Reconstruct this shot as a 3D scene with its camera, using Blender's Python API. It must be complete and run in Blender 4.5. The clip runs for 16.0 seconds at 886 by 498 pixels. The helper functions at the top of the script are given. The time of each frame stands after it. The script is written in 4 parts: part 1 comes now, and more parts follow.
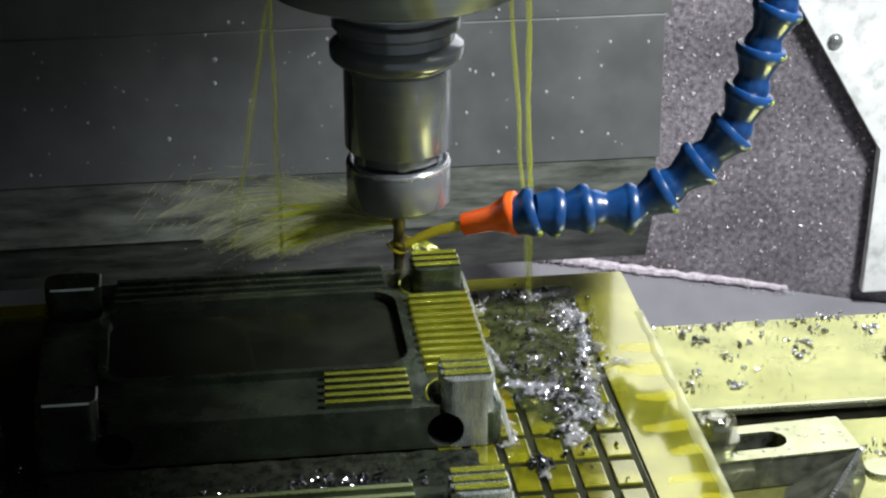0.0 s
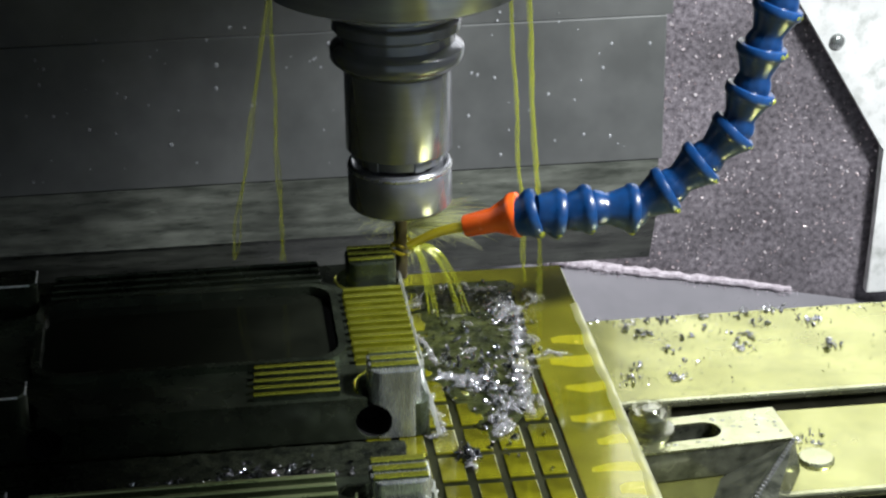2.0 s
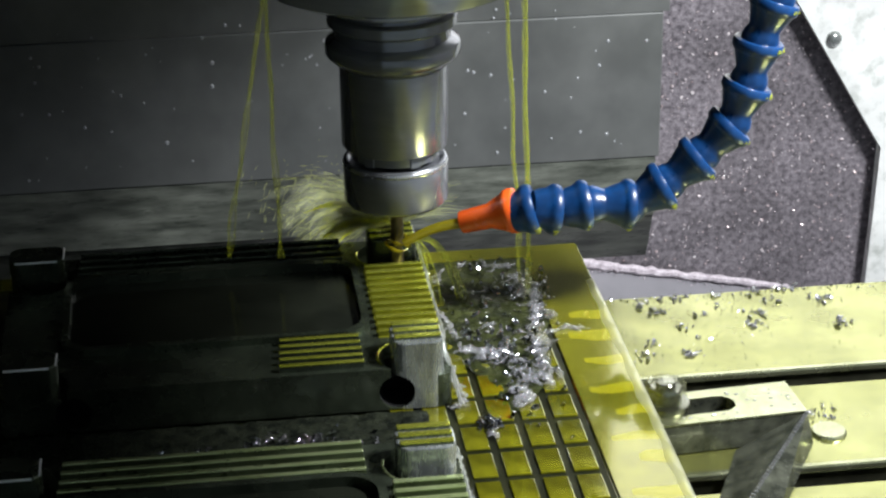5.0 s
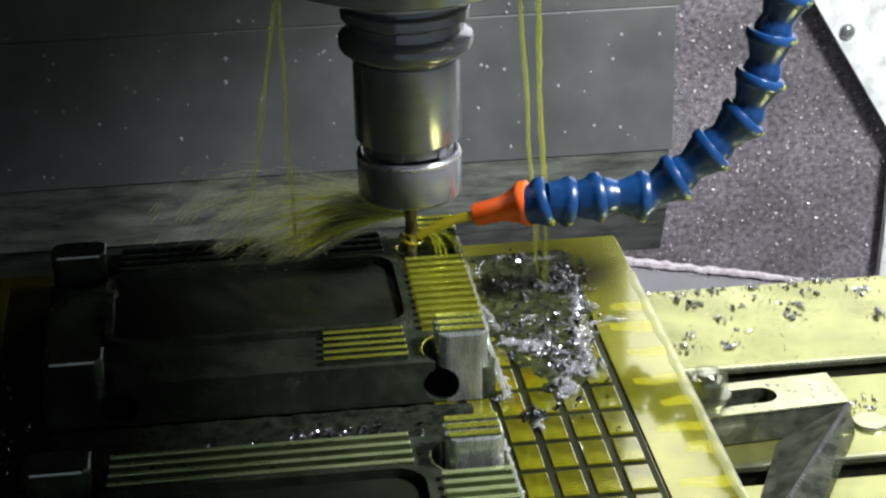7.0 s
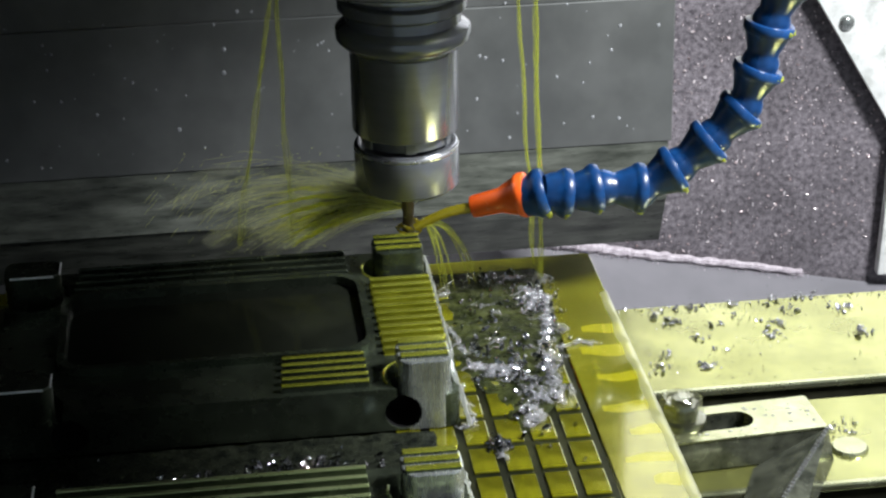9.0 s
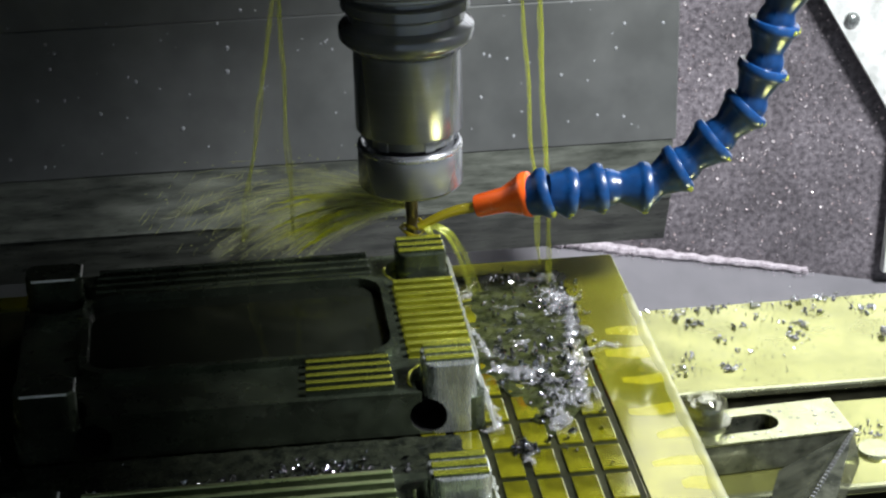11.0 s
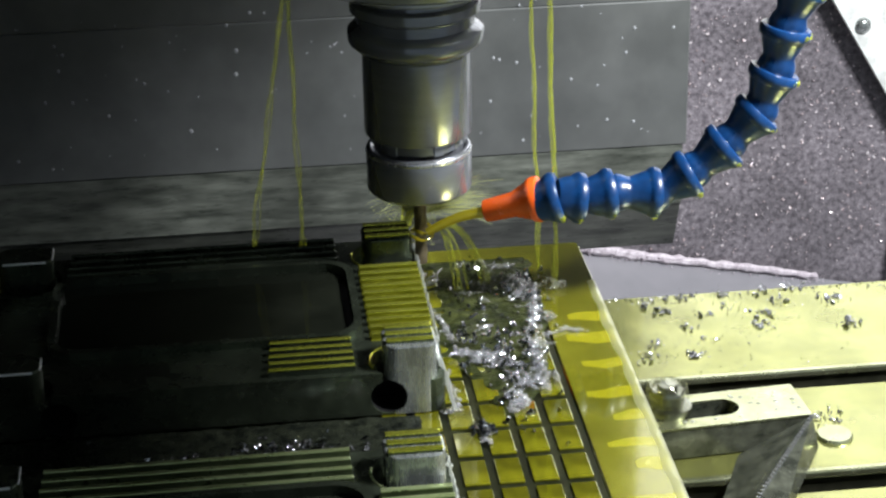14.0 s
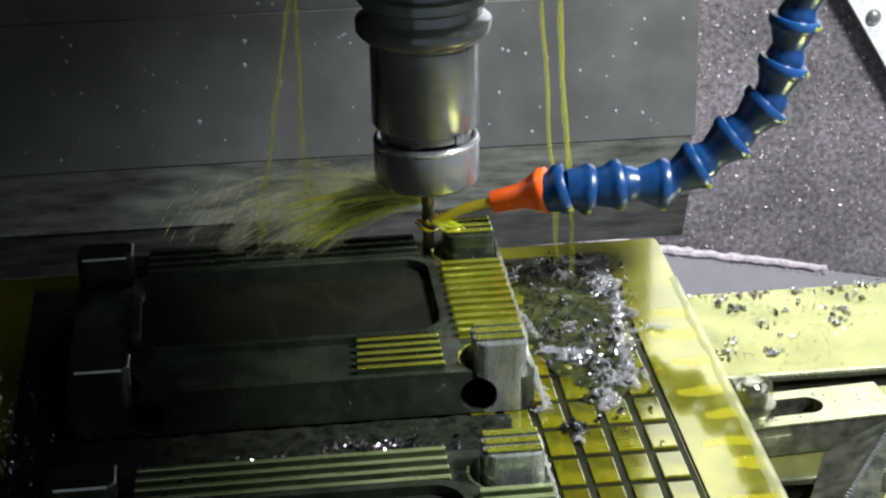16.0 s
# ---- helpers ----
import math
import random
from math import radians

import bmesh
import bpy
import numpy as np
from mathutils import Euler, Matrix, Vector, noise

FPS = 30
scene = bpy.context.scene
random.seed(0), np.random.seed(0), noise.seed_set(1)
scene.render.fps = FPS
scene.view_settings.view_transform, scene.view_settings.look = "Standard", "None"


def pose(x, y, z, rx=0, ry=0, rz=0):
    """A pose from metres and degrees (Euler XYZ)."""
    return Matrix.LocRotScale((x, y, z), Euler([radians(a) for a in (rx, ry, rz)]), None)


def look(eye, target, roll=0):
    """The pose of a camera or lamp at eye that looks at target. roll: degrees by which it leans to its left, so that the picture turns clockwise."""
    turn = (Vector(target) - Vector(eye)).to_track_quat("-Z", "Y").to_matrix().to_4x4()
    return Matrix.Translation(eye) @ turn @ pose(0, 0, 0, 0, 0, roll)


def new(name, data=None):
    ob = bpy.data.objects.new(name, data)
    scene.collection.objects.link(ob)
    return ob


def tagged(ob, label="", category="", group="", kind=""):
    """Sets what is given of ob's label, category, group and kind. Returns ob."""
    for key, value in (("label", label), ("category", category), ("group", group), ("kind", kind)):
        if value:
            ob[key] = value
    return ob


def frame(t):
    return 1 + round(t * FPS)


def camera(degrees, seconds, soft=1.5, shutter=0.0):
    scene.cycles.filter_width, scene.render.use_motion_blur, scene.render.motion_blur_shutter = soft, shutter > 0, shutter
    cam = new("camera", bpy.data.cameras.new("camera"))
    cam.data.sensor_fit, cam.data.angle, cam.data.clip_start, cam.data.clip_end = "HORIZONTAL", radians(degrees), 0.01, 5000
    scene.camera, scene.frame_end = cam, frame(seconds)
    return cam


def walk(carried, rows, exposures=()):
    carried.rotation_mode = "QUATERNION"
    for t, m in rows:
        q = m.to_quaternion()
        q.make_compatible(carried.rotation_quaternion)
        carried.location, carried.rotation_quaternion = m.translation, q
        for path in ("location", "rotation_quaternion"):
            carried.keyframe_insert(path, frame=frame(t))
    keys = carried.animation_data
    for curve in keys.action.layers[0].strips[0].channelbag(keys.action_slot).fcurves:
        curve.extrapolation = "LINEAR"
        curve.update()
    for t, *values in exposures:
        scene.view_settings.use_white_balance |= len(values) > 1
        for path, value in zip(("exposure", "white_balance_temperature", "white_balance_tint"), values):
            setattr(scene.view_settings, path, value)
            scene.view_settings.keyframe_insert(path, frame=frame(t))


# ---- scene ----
# camera path: seconds, place, yaw, pitch, roll
cam = camera(24.38, 16.0, soft=2.3)
PATH = [
    (0, -0.0935, -0.9077, 0.5131, -7.222, -24.433, -0.157),
    (0.5, -0.0917, -0.9075, 0.5123, -7.141, -24.383, -0.453),
    (1, -0.0917, -0.9080, 0.5117, -7.065, -24.310, -0.625),
    (1.5, -0.0914, -0.9079, 0.5113, -7.016, -24.262, -0.720),
    (2, -0.0920, -0.9080, 0.5108, -7.061, -24.255, -0.707),
    (2.5, -0.0923, -0.9084, 0.5100, -7.147, -24.290, -0.741),
    (3, -0.0914, -0.9082, 0.5091, -7.163, -24.298, -0.745),
    (3.5, -0.0912, -0.9083, 0.5094, -7.204, -24.250, -0.715),
    (4, -0.0913, -0.9068, 0.5082, -7.235, -24.179, -0.743),
    (6.5, -0.0912, -0.9070, 0.5059, -6.725, -24.244, -1.009),
    (7, -0.0915, -0.9086, 0.5048, -6.707, -24.231, -1.246),
    (7.5, -0.0912, -0.9088, 0.5052, -6.727, -24.276, -1.142),
    (8, -0.0896, -0.9083, 0.5054, -6.726, -24.342, -1.198),
    (8.5, -0.0893, -0.9075, 0.5054, -6.688, -24.482, -1.172),
    (11, -0.0883, -0.9037, 0.5051, -6.504, -24.611, -1.335),
    (11.5, -0.0877, -0.9020, 0.5052, -6.439, -24.654, -1.227),
    (12, -0.0882, -0.9028, 0.5053, -6.444, -24.596, -1.175),
    (12.5, -0.0894, -0.9034, 0.5047, -6.399, -24.514, -1.265),
    (13, -0.0879, -0.9029, 0.5043, -6.315, -24.462, -1.303),
    (13.5, -0.0876, -0.8998, 0.5044, -6.314, -24.518, -1.208),
    (14, -0.0877, -0.8991, 0.5039, -6.240, -24.521, -1.160),
    (14.5, -0.0883, -0.9007, 0.5052, -6.130, -24.512, -0.933),
    (15, -0.0886, -0.8992, 0.5026, -6.067, -24.575, -1.109),
    (15.5, -0.0886, -0.8996, 0.5035, -6.020, -24.677, -0.921),
    (16, -0.0863, -0.8965, 0.5021, -5.932, -24.734, -1.189),
]
walk(cam, [(t, pose(x, y, z, 90 + p, 0, yaw) @ pose(0, 0, 0, 0, 0, roll)) for t, x, y, z, yaw, p, roll in PATH],
     exposures=((0, 0.0), (8, 0.03), (16, 0.14)))

# how far the table has moved in x and y: seconds, metres
TABLE = [
    (0, 0.0040, -0.0325),
    (0.5, -0.0105, -0.0338),
    (1, -0.0239, -0.0270),
    (1.5, -0.0274, -0.0124),
    (2, -0.0271, -0.0191),
    (2.5, -0.0190, -0.0314),
    (3, -0.0038, -0.0342),
    (3.5, 0.0065, -0.0275),
    (4, 0.0066, -0.0108),
    (4.5, 0.0015, -0.0014),
    (5, -0.0129, 0.0021),
    (5.5, -0.0251, -0.0005),
    (6, -0.0264, -0.0068),
    (6.5, -0.0157, 0.0002),
    (7, 0.0000, 0.0000),
    (7.5, 0.0064, -0.0128),
    (8, 0.0064, -0.0292),
    (8.5, -0.0047, -0.0357),
    (9, -0.0186, -0.0297),
    (9.5, -0.0260, -0.0182),
    (10, -0.0272, -0.0164),
    (10.5, -0.0222, -0.0264),
    (11, -0.0099, -0.0338),
    (11.5, 0.0044, -0.0326),
    (12, 0.0066, -0.0168),
    (12.5, 0.0044, -0.0023),
    (13, -0.0100, 0.0022),
    (13.5, -0.0245, 0.0016),
    (14, -0.0276, -0.0090),
    (14.5, -0.0216, 0.0020),
    (15, -0.0061, 0.0021),
    (15.5, 0.0058, -0.0045),
    (16, 0.0070, -0.0199),
]

# ---------------------------------------------------------------- light
world = bpy.data.worlds.new("workshop_light")
world.use_nodes = True
scene.world = world
world.node_tree.nodes["Background"].inputs[0].default_value = (0.72, 0.87, 1.0, 1)
world.node_tree.nodes["Background"].inputs[1].default_value = 0.24


def area_lamp(name, eye, target, sx, sy, power, color):
    data = bpy.data.lights.new(name, "AREA")
    data.shape, data.size, data.size_y, data.energy, data.color = "RECTANGLE", sx, sy, power, color
    ob = new(name, data)
    ob.matrix_world = look(eye, target)
    return ob


LAMP = (0.75, -0.35, 0.95)
area_lamp("machine_lamp_light", LAMP, (0.12, 0.05, 0.05), 0.28, 0.16, 40.5, (0.94, 0.97, 1.0))
# Added unseen back light: mirrors in the wet table and backlights the spray.
area_lamp("unseen_back_light", (0.68, 1.10, 0.62), (0.68, 0.0, 0.62), 0.66, 0.84, 4.3, (0.97, 0.98, 1.0))


# ---------------------------------------------------------------- materials
def material(name):
    m = bpy.data.materials.new(name)
    m.use_nodes = True
    nt = m.node_tree
    return m, nt, nt.nodes["Principled BSDF"]


def ramp_between(nt, fac, a, b, lo=0.35, hi=0.65):
    r = nt.nodes.new("ShaderNodeValToRGB")
    r.color_ramp.elements[0].position, r.color_ramp.elements[1].position = lo, hi
    r.color_ramp.elements[0].color, r.color_ramp.elements[1].color = (*a, 1), (*b, 1)
    nt.links.new(fac, r.inputs[0])
    return r.outputs[0]


def noise_of(nt, scale, detail=4, rough=0.6, stretch=None):
    tc = nt.nodes.new("ShaderNodeTexCoord")
    n = nt.nodes.new("ShaderNodeTexNoise")
    n.inputs["Scale"].default_value, n.inputs["Detail"].default_value = scale, detail
    n.inputs["Roughness"].default_value = rough
    src = tc.outputs["Object"]
    if stretch:
        mp = nt.nodes.new("ShaderNodeMapping")
        mp.inputs["Scale"].default_value = stretch
        nt.links.new(src, mp.inputs[0])
        src = mp.outputs[0]
    nt.links.new(src, n.inputs["Vector"])
    return n.outputs["Fac"]


def surface(name, a, b, scale=40, rough=(0.3, 0.5), metal=0.0, bump=0.1, bump_scale=200, coat=0.0, stretch=None,
            dist=0.0005, lo=0.35, hi=0.65, rscale=None, spec=0.5, blotch=0, depth=0.6):
    m, nt, bs = material(name)
    tone = ramp_between(nt, noise_of(nt, scale, stretch=stretch), a, b, lo, hi)
    if blotch:
        mx = nt.nodes.new("ShaderNodeMix")
        mx.data_type, mx.blend_type = "RGBA", "MULTIPLY"
        mx.inputs[0].default_value = 1.0
        nt.links.new(tone, mx.inputs[6])
        nt.links.new(ramp_between(nt, noise_of(nt, blotch, 3), (depth,) * 3, (1, 1, 1), 0.36, 0.64), mx.inputs[7])
        tone = mx.outputs[2]
    nt.links.new(tone, bs.inputs["Base Color"])
    mr = nt.nodes.new("ShaderNodeMapRange")
    mr.inputs["From Min"].default_value, mr.inputs["From Max"].default_value = 0.3, 0.7
    mr.inputs["To Min"].default_value, mr.inputs["To Max"].default_value = rough
    nt.links.new(noise_of(nt, rscale or scale * 2.3, stretch=stretch), mr.inputs[0])
    nt.links.new(mr.outputs[0], bs.inputs["Roughness"])
    bs.inputs["Metallic"].default_value = metal
    bs.inputs["Coat Weight"].default_value = coat
    bs.inputs["Coat Roughness"].default_value = 0.06
    bs.inputs["Specular IOR Level"].default_value = spec
    if bump:
        bp = nt.nodes.new("ShaderNodeBump")
        bp.inputs["Strength"].default_value, bp.inputs["Distance"].default_value = bump, dist
        nt.links.new(noise_of(nt, bump_scale, stretch=stretch), bp.inputs["Height"])
        nt.links.new(bp.outputs[0], bs.inputs["Normal"])
    return m


STEEL = surface("ground_steel", (0.27, 0.28, 0.305), (0.32, 0.33, 0.355), 30, (0.20, 0.25), 0.7, 0.0, 500, stretch=(1, 1, 6))
DARK_STEEL = surface("oiled_dark_steel", (0.04, 0.042, 0.045), (0.09, 0.09, 0.09), 40, (0.3, 0.45), 0.9, 0.1, 260)
NOSE = surface("brushed_spindle_steel", (0.34, 0.355, 0.39), (0.44, 0.455, 0.49), 25, (0.14, 0.22), 0.6, 0.0, 500, stretch=(1, 1, 6))
WET_STEEL = surface("wet_bright_steel", (0.14, 0.145, 0.10), (0.34, 0.35, 0.28), 60, (0.10, 0.24), 1.0, 0.15, 220, coat=0.5)
RIM_M = surface("rim_highlight_steel", (0.66, 0.66, 0.68), (0.76, 0.76, 0.78), 60, (0.22, 0.32), 0.9, 0.0, 300)
CARBIDE = surface("carbide", (0.14, 0.115, 0.08), (0.22, 0.18, 0.12), 120, (0.3, 0.45), 0.8, 0.0, 600)
TABLE_M = surface("coolant_wet_table_iron", (0.29, 0.30, 0.075), (0.40, 0.41, 0.145), 12, (0.16, 0.30), 0.82, 0.10, 70, coat=0.3, blotch=30, depth=0.82)
SLOT_M = surface("shaded_cast_iron", (0.05, 0.052, 0.035), (0.10, 0.10, 0.065), 60, (0.3, 0.6), 0.8, 0.3, 300)
PLATE_M = surface("wet_fixture_aluminium", (0.22, 0.214, 0.009), (0.33, 0.32, 0.018), 22, (0.10, 0.17), 0.55, 0.02, 40, coat=1.0, blotch=30, depth=0.75)
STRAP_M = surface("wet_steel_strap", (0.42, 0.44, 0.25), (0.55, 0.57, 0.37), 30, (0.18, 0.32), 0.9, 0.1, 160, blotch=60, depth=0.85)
# near-black standing in for shade: bore liners and the box behind the head
SHADE_BLACK_M = surface("shade_black", (0.008, 0.008, 0.008), (0.015, 0.015, 0.015), 60, (0.6, 0.8), 0.0, 0.1, 200, spec=0.1)
SLUDGE_M = surface("wet_swarf_sludge", (0.008, 0.011, 0.004), (0.045, 0.052, 0.016), 120, (0.25, 0.5), 0.0, 0.9, 200, dist=0.002, spec=0.08)
STEP_M = surface("wet_dark_step_steel", (0.03, 0.033, 0.025), (0.10, 0.105, 0.08), 90, (0.10, 0.30), 0.3, 0.6, 200, coat=0.6)
FLANGE_M = surface("grey_flange_steel", (0.20, 0.21, 0.23), (0.26, 0.27, 0.29), 30, (0.14, 0.22), 0.6, 0.0, 500, stretch=(1, 1, 6))
PLATE_M.node_tree.nodes["Principled BSDF"].inputs["Coat IOR"].default_value = 1.6
PAD_M = surface("wet_pad_aluminium", (0.145, 0.141, 0.003), (0.26, 0.252, 0.007), 60, (0.06, 0.16), 0.5, 0.10, 90, coat=1.0, blotch=24, depth=0.6)
PAD_M.node_tree.nodes["Principled BSDF"].inputs["Coat IOR"].default_value = 1.6
OLIVE_M = surface("olive_wet_aluminium", (0.17, 0.175, 0.012), (0.30, 0.305, 0.03), 60, (0.25, 0.4), 0.6, 0.1, 120, blotch=40, depth=0.6)
GREEN_WEB_M = surface("green_wet_aluminium", (0.13, 0.165, 0.08), (0.24, 0.29, 0.15), 60, (0.25, 0.4), 0.7, 0.1, 120, blotch=40, depth=0.65)
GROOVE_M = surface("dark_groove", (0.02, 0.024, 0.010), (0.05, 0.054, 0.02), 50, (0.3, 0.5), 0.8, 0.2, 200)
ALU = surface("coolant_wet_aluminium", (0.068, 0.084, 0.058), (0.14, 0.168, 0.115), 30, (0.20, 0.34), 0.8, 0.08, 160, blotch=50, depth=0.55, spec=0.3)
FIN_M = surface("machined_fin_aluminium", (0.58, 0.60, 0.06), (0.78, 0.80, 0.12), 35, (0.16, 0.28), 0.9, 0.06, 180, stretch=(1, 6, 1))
FIN_PALE_M = surface("pale_green_fin_aluminium", (0.46, 0.56, 0.24), (0.66, 0.76, 0.40), 35, (0.24, 0.38), 0.85, 0.06, 180, stretch=(1, 6, 1))
SILVER = surface("machined_silver_aluminium", (0.42, 0.45, 0.43), (0.60, 0.63, 0.61), 40, (0.18, 0.34), 0.75, 0.1, 260, stretch=(8, 1, 1), blotch=60, depth=0.6)
EDGE_GLINT_M = surface("edge_glint_white", (0.90, 0.93, 0.90), (0.98, 1.0, 0.98), 300, (0.1, 0.3), 0.2, 0.2, 400)
POCKET_M = surface("shade_black_pocket", (0.006, 0.007, 0.005), (0.014, 0.016, 0.011), 20, (0.06, 0.16), 0.0, 0.15, 90, spec=0.2)
GAP_M = surface("shade_black_swarf", (0.004, 0.005, 0.004), (0.020, 0.023, 0.015), 160, (0.15, 0.4), 0.0, 0.9, 220, dist=0.002, spec=0.2)
TABLECHIP_M = surface("grey_aluminium_chips", (0.20, 0.205, 0.19), (0.66, 0.66, 0.68), 300, (0.10, 0.26), 0.8, 0.2, 900)
FLAKE_M = surface("pale_flakes", (0.50, 0.36, 0.36), (0.92, 0.88, 0.90), 400, (0.15, 0.3), 0.3, 0, 400)
WETCHIP_M = surface("wet_aluminium_chips", (0.16, 0.165, 0.15), (0.62, 0.62, 0.66), 300, (0.05, 0.16), 1.0, 0.2, 900)
BLUE = surface("blue_acetal", (0.003, 0.034, 0.125), (0.008, 0.062, 0.21), 60, (0.26, 0.40), 0.0, 0.10, 260, coat=0.22, blotch=90, depth=0.65)
ORANGE = surface("orange_acetal", (0.80, 0.10, 0.012), (0.92, 0.15, 0.022), 60, (0.2, 0.3), 0.0, 0.05, 300, coat=0.4)
COVER_M = surface("grey_way_cover_sheet", (0.110, 0.115, 0.112), (0.172, 0.178, 0.172), 6, (0.3, 0.5), 0.2, 0.1, 60, rscale=9, blotch=28, depth=0.82)
STRIP_SHADE_M = surface("shaded_wet_sheet_strip", (0.045, 0.049, 0.042), (0.14, 0.148, 0.125), 22, (0.2, 0.5), 0.1, 0.3, 40, stretch=(1, 1, 6), blotch=14, depth=0.5)
STRIP_M = surface("wet_sheet_strip", (0.06, 0.066, 0.054), (0.20, 0.212, 0.18), 22, (0.2, 0.5), 0.1, 0.3, 40, stretch=(1, 1, 6), blotch=14, depth=0.5)
WALL_M = surface("chip_crusted_wall", (0.12, 0.105, 0.12), (0.42, 0.38, 0.41), 210, (0.3, 0.6), 0.1, 1.0, 300, dist=0.0012, lo=0.34, hi=0.72, blotch=11, depth=0.55)
WHITE_M = surface("stained_white_enclosure_paint", (0.55, 0.57, 0.53), (0.84, 0.85, 0.82), 60, (0.25, 0.4), 0.0, 0.2, 120, lo=0.3, hi=0.5, blotch=14, depth=0.75)
GREY_PAINT = surface("grey_enclosure_paint", (0.19, 0.185, 0.20), (0.26, 0.25, 0.27), 8, (0.3, 0.5), 0.0, 0.1, 80)
DIM_PAINT = surface("dark_enclosure_paint", (0.018, 0.020, 0.020), (0.032, 0.034, 0.034), 5, (0.5, 0.7), 0.0, 0.1, 60, spec=0.2)
SEALANT = surface("chip_bank_pinkish_grey", (0.42, 0.36, 0.40), (0.66, 0.60, 0.64), 220, (0.4, 0.6), 0.0, 0.8, 400, dist=0.001)


def liquid(name, color, alpha, rough=0.05):
    """Coolant: a thin clear yellow-green liquid."""
    m, nt, bs = material(name)
    bs.inputs["Base Color"].default_value = (*color, 1)
    bs.inputs["Roughness"].default_value = rough
    bs.inputs["IOR"].default_value = 1.34
    bs.inputs["Alpha"].default_value = alpha
    bp = nt.nodes.new("ShaderNodeBump")
    bp.inputs["Strength"].default_value, bp.inputs["Distance"].default_value = 0.4, 0.0008
    nt.links.new(noise_of(nt, 140, 3), bp.inputs["Height"])
    nt.links.new(bp.outputs[0], bs.inputs["Normal"])
    return m


def misty(name, color, cover, glossy=0.15, rough=0.15, streak=None, matte=0.25):
    """Thin coolant against the light: part clear, part scattering forward, with a little gloss."""
    m, nt, bs = material(name)
    nt.nodes.remove(bs)
    clear, scatter, matt, gloss = (nt.nodes.new("ShaderNodeBsdf" + k) for k in ("Transparent", "Translucent", "Diffuse", "Glossy"))
    for n in (scatter, matt):
        n.inputs["Color"].default_value = (*color, 1)
    gloss.inputs["Roughness"].default_value = rough
    gloss.inputs["Color"].default_value = tuple(0.35 + 0.65 * c for c in color) + (1,)
    body, shine, cover_mix = (nt.nodes.new("ShaderNodeMixShader") for _ in range(3))
    body.inputs[0].default_value, shine.inputs[0].default_value, cover_mix.inputs[0].default_value = matte, glossy, cover
    link = nt.links.new
    if streak:
        part_clear = nt.nodes.new("ShaderNodeMapRange")
        for key, value in (("From Min", 0.36), ("From Max", 0.68), ("To Min", 0.10), ("To Max", cover)):
            part_clear.inputs[key].default_value = value
        link(noise_of(nt, streak, 4, 0.6, (0.16, 1, 1)), part_clear.inputs["Value"])
        link(part_clear.outputs[0], cover_mix.inputs[0])
    link(scatter.outputs[0], body.inputs[1])
    link(matt.outputs[0], body.inputs[2])
    link(body.outputs[0], shine.inputs[1])
    link(gloss.outputs[0], shine.inputs[2])
    link(clear.outputs[0], cover_mix.inputs[1])
    link(shine.outputs[0], cover_mix.inputs[2])
    link(cover_mix.outputs[0], nt.nodes["Material Output"].inputs["Surface"])
    return m


STREAM_M = misty("coolant_stream_liquid", (0.70, 0.76, 0.06), 0.24, 0.12)
JET_M = misty("coolant_jet_liquid", (0.44, 0.38, 0.02), 0.80, 0.14, 0.08)
SPRAY_M = misty("coolant_spray_liquid", (0.96, 1.0, 0.42), 0.42, 0.03, 0.4, None, 0.15)
SHEET_M = misty("coolant_sheet_liquid", (0.98, 1.0, 0.22), 0.45, 0.02, 0.3, 260, 0.12)
ROPE_M = misty("coolant_rope_liquid", (0.98, 1.0, 0.14), 0.92, 0.10, 0.1, None, 0.15)
MIST_M = misty("coolant_mist", (0.96, 1.0, 0.66), 0.13, 0.0, 0.6, None, 0.12)
BAND_M = liquid("reflection_band_liquid", (0.74, 0.68, 0.02), 0.20, 0.10)
FROTH_M = misty("foamy_coolant", (0.84, 0.84, 0.88), 0.33, 0.6, 0.05)
BEAD_M = misty("bright_coolant_bead", (0.92, 0.94, 0.90), 0.60, 0.55, 0.06)
EDGE_FILM_M = misty("pale_edge_film", (0.92, 0.94, 0.74), 0.42, 0.25, 0.10)
SKIN_M = misty("running_coolant_skin", (0.80, 0.82, 0.55), 0.20, 0.80, 0.03)
DRIP_M = misty("hanging_coolant", (0.90, 0.95, 0.12), 0.65, 0.3, 0.05)
DROP_M = liquid("water_drop_liquid", (0.70, 0.72, 0.75), 0.42, 0.15)


# ---------------------------------------------------------------- mesh helpers
def finish(name, bm, mat, smooth=False):
    me = bpy.data.meshes.new(name)
    bmesh.ops.recalc_face_normals(bm, faces=bm.faces)
    bm.to_mesh(me)
    bm.free()
    me.materials.append(mat)
    if smooth:
        me.polygons.foreach_set("use_smooth", [True] * len(me.polygons))
        me.set_sharp_from_angle(angle=radians(38))
    return me


def part(name, bm, mat, parent, label="", smooth=False, at=None):
    ob = new(name, finish(name, bm, mat, smooth) if isinstance(bm, bmesh.types.BMesh) else bm)
    if parent:
        ob.parent = parent
    if at is not None:
        ob.matrix_basis = at
    return tagged(ob, label)


def thing(name, label, category, group="", kind="", at=None):
    ob = new(name)
    ob.empty_display_size = 0.02
    if at is not None:
        ob.matrix_basis = at
    return tagged(ob, label, category, group, kind)


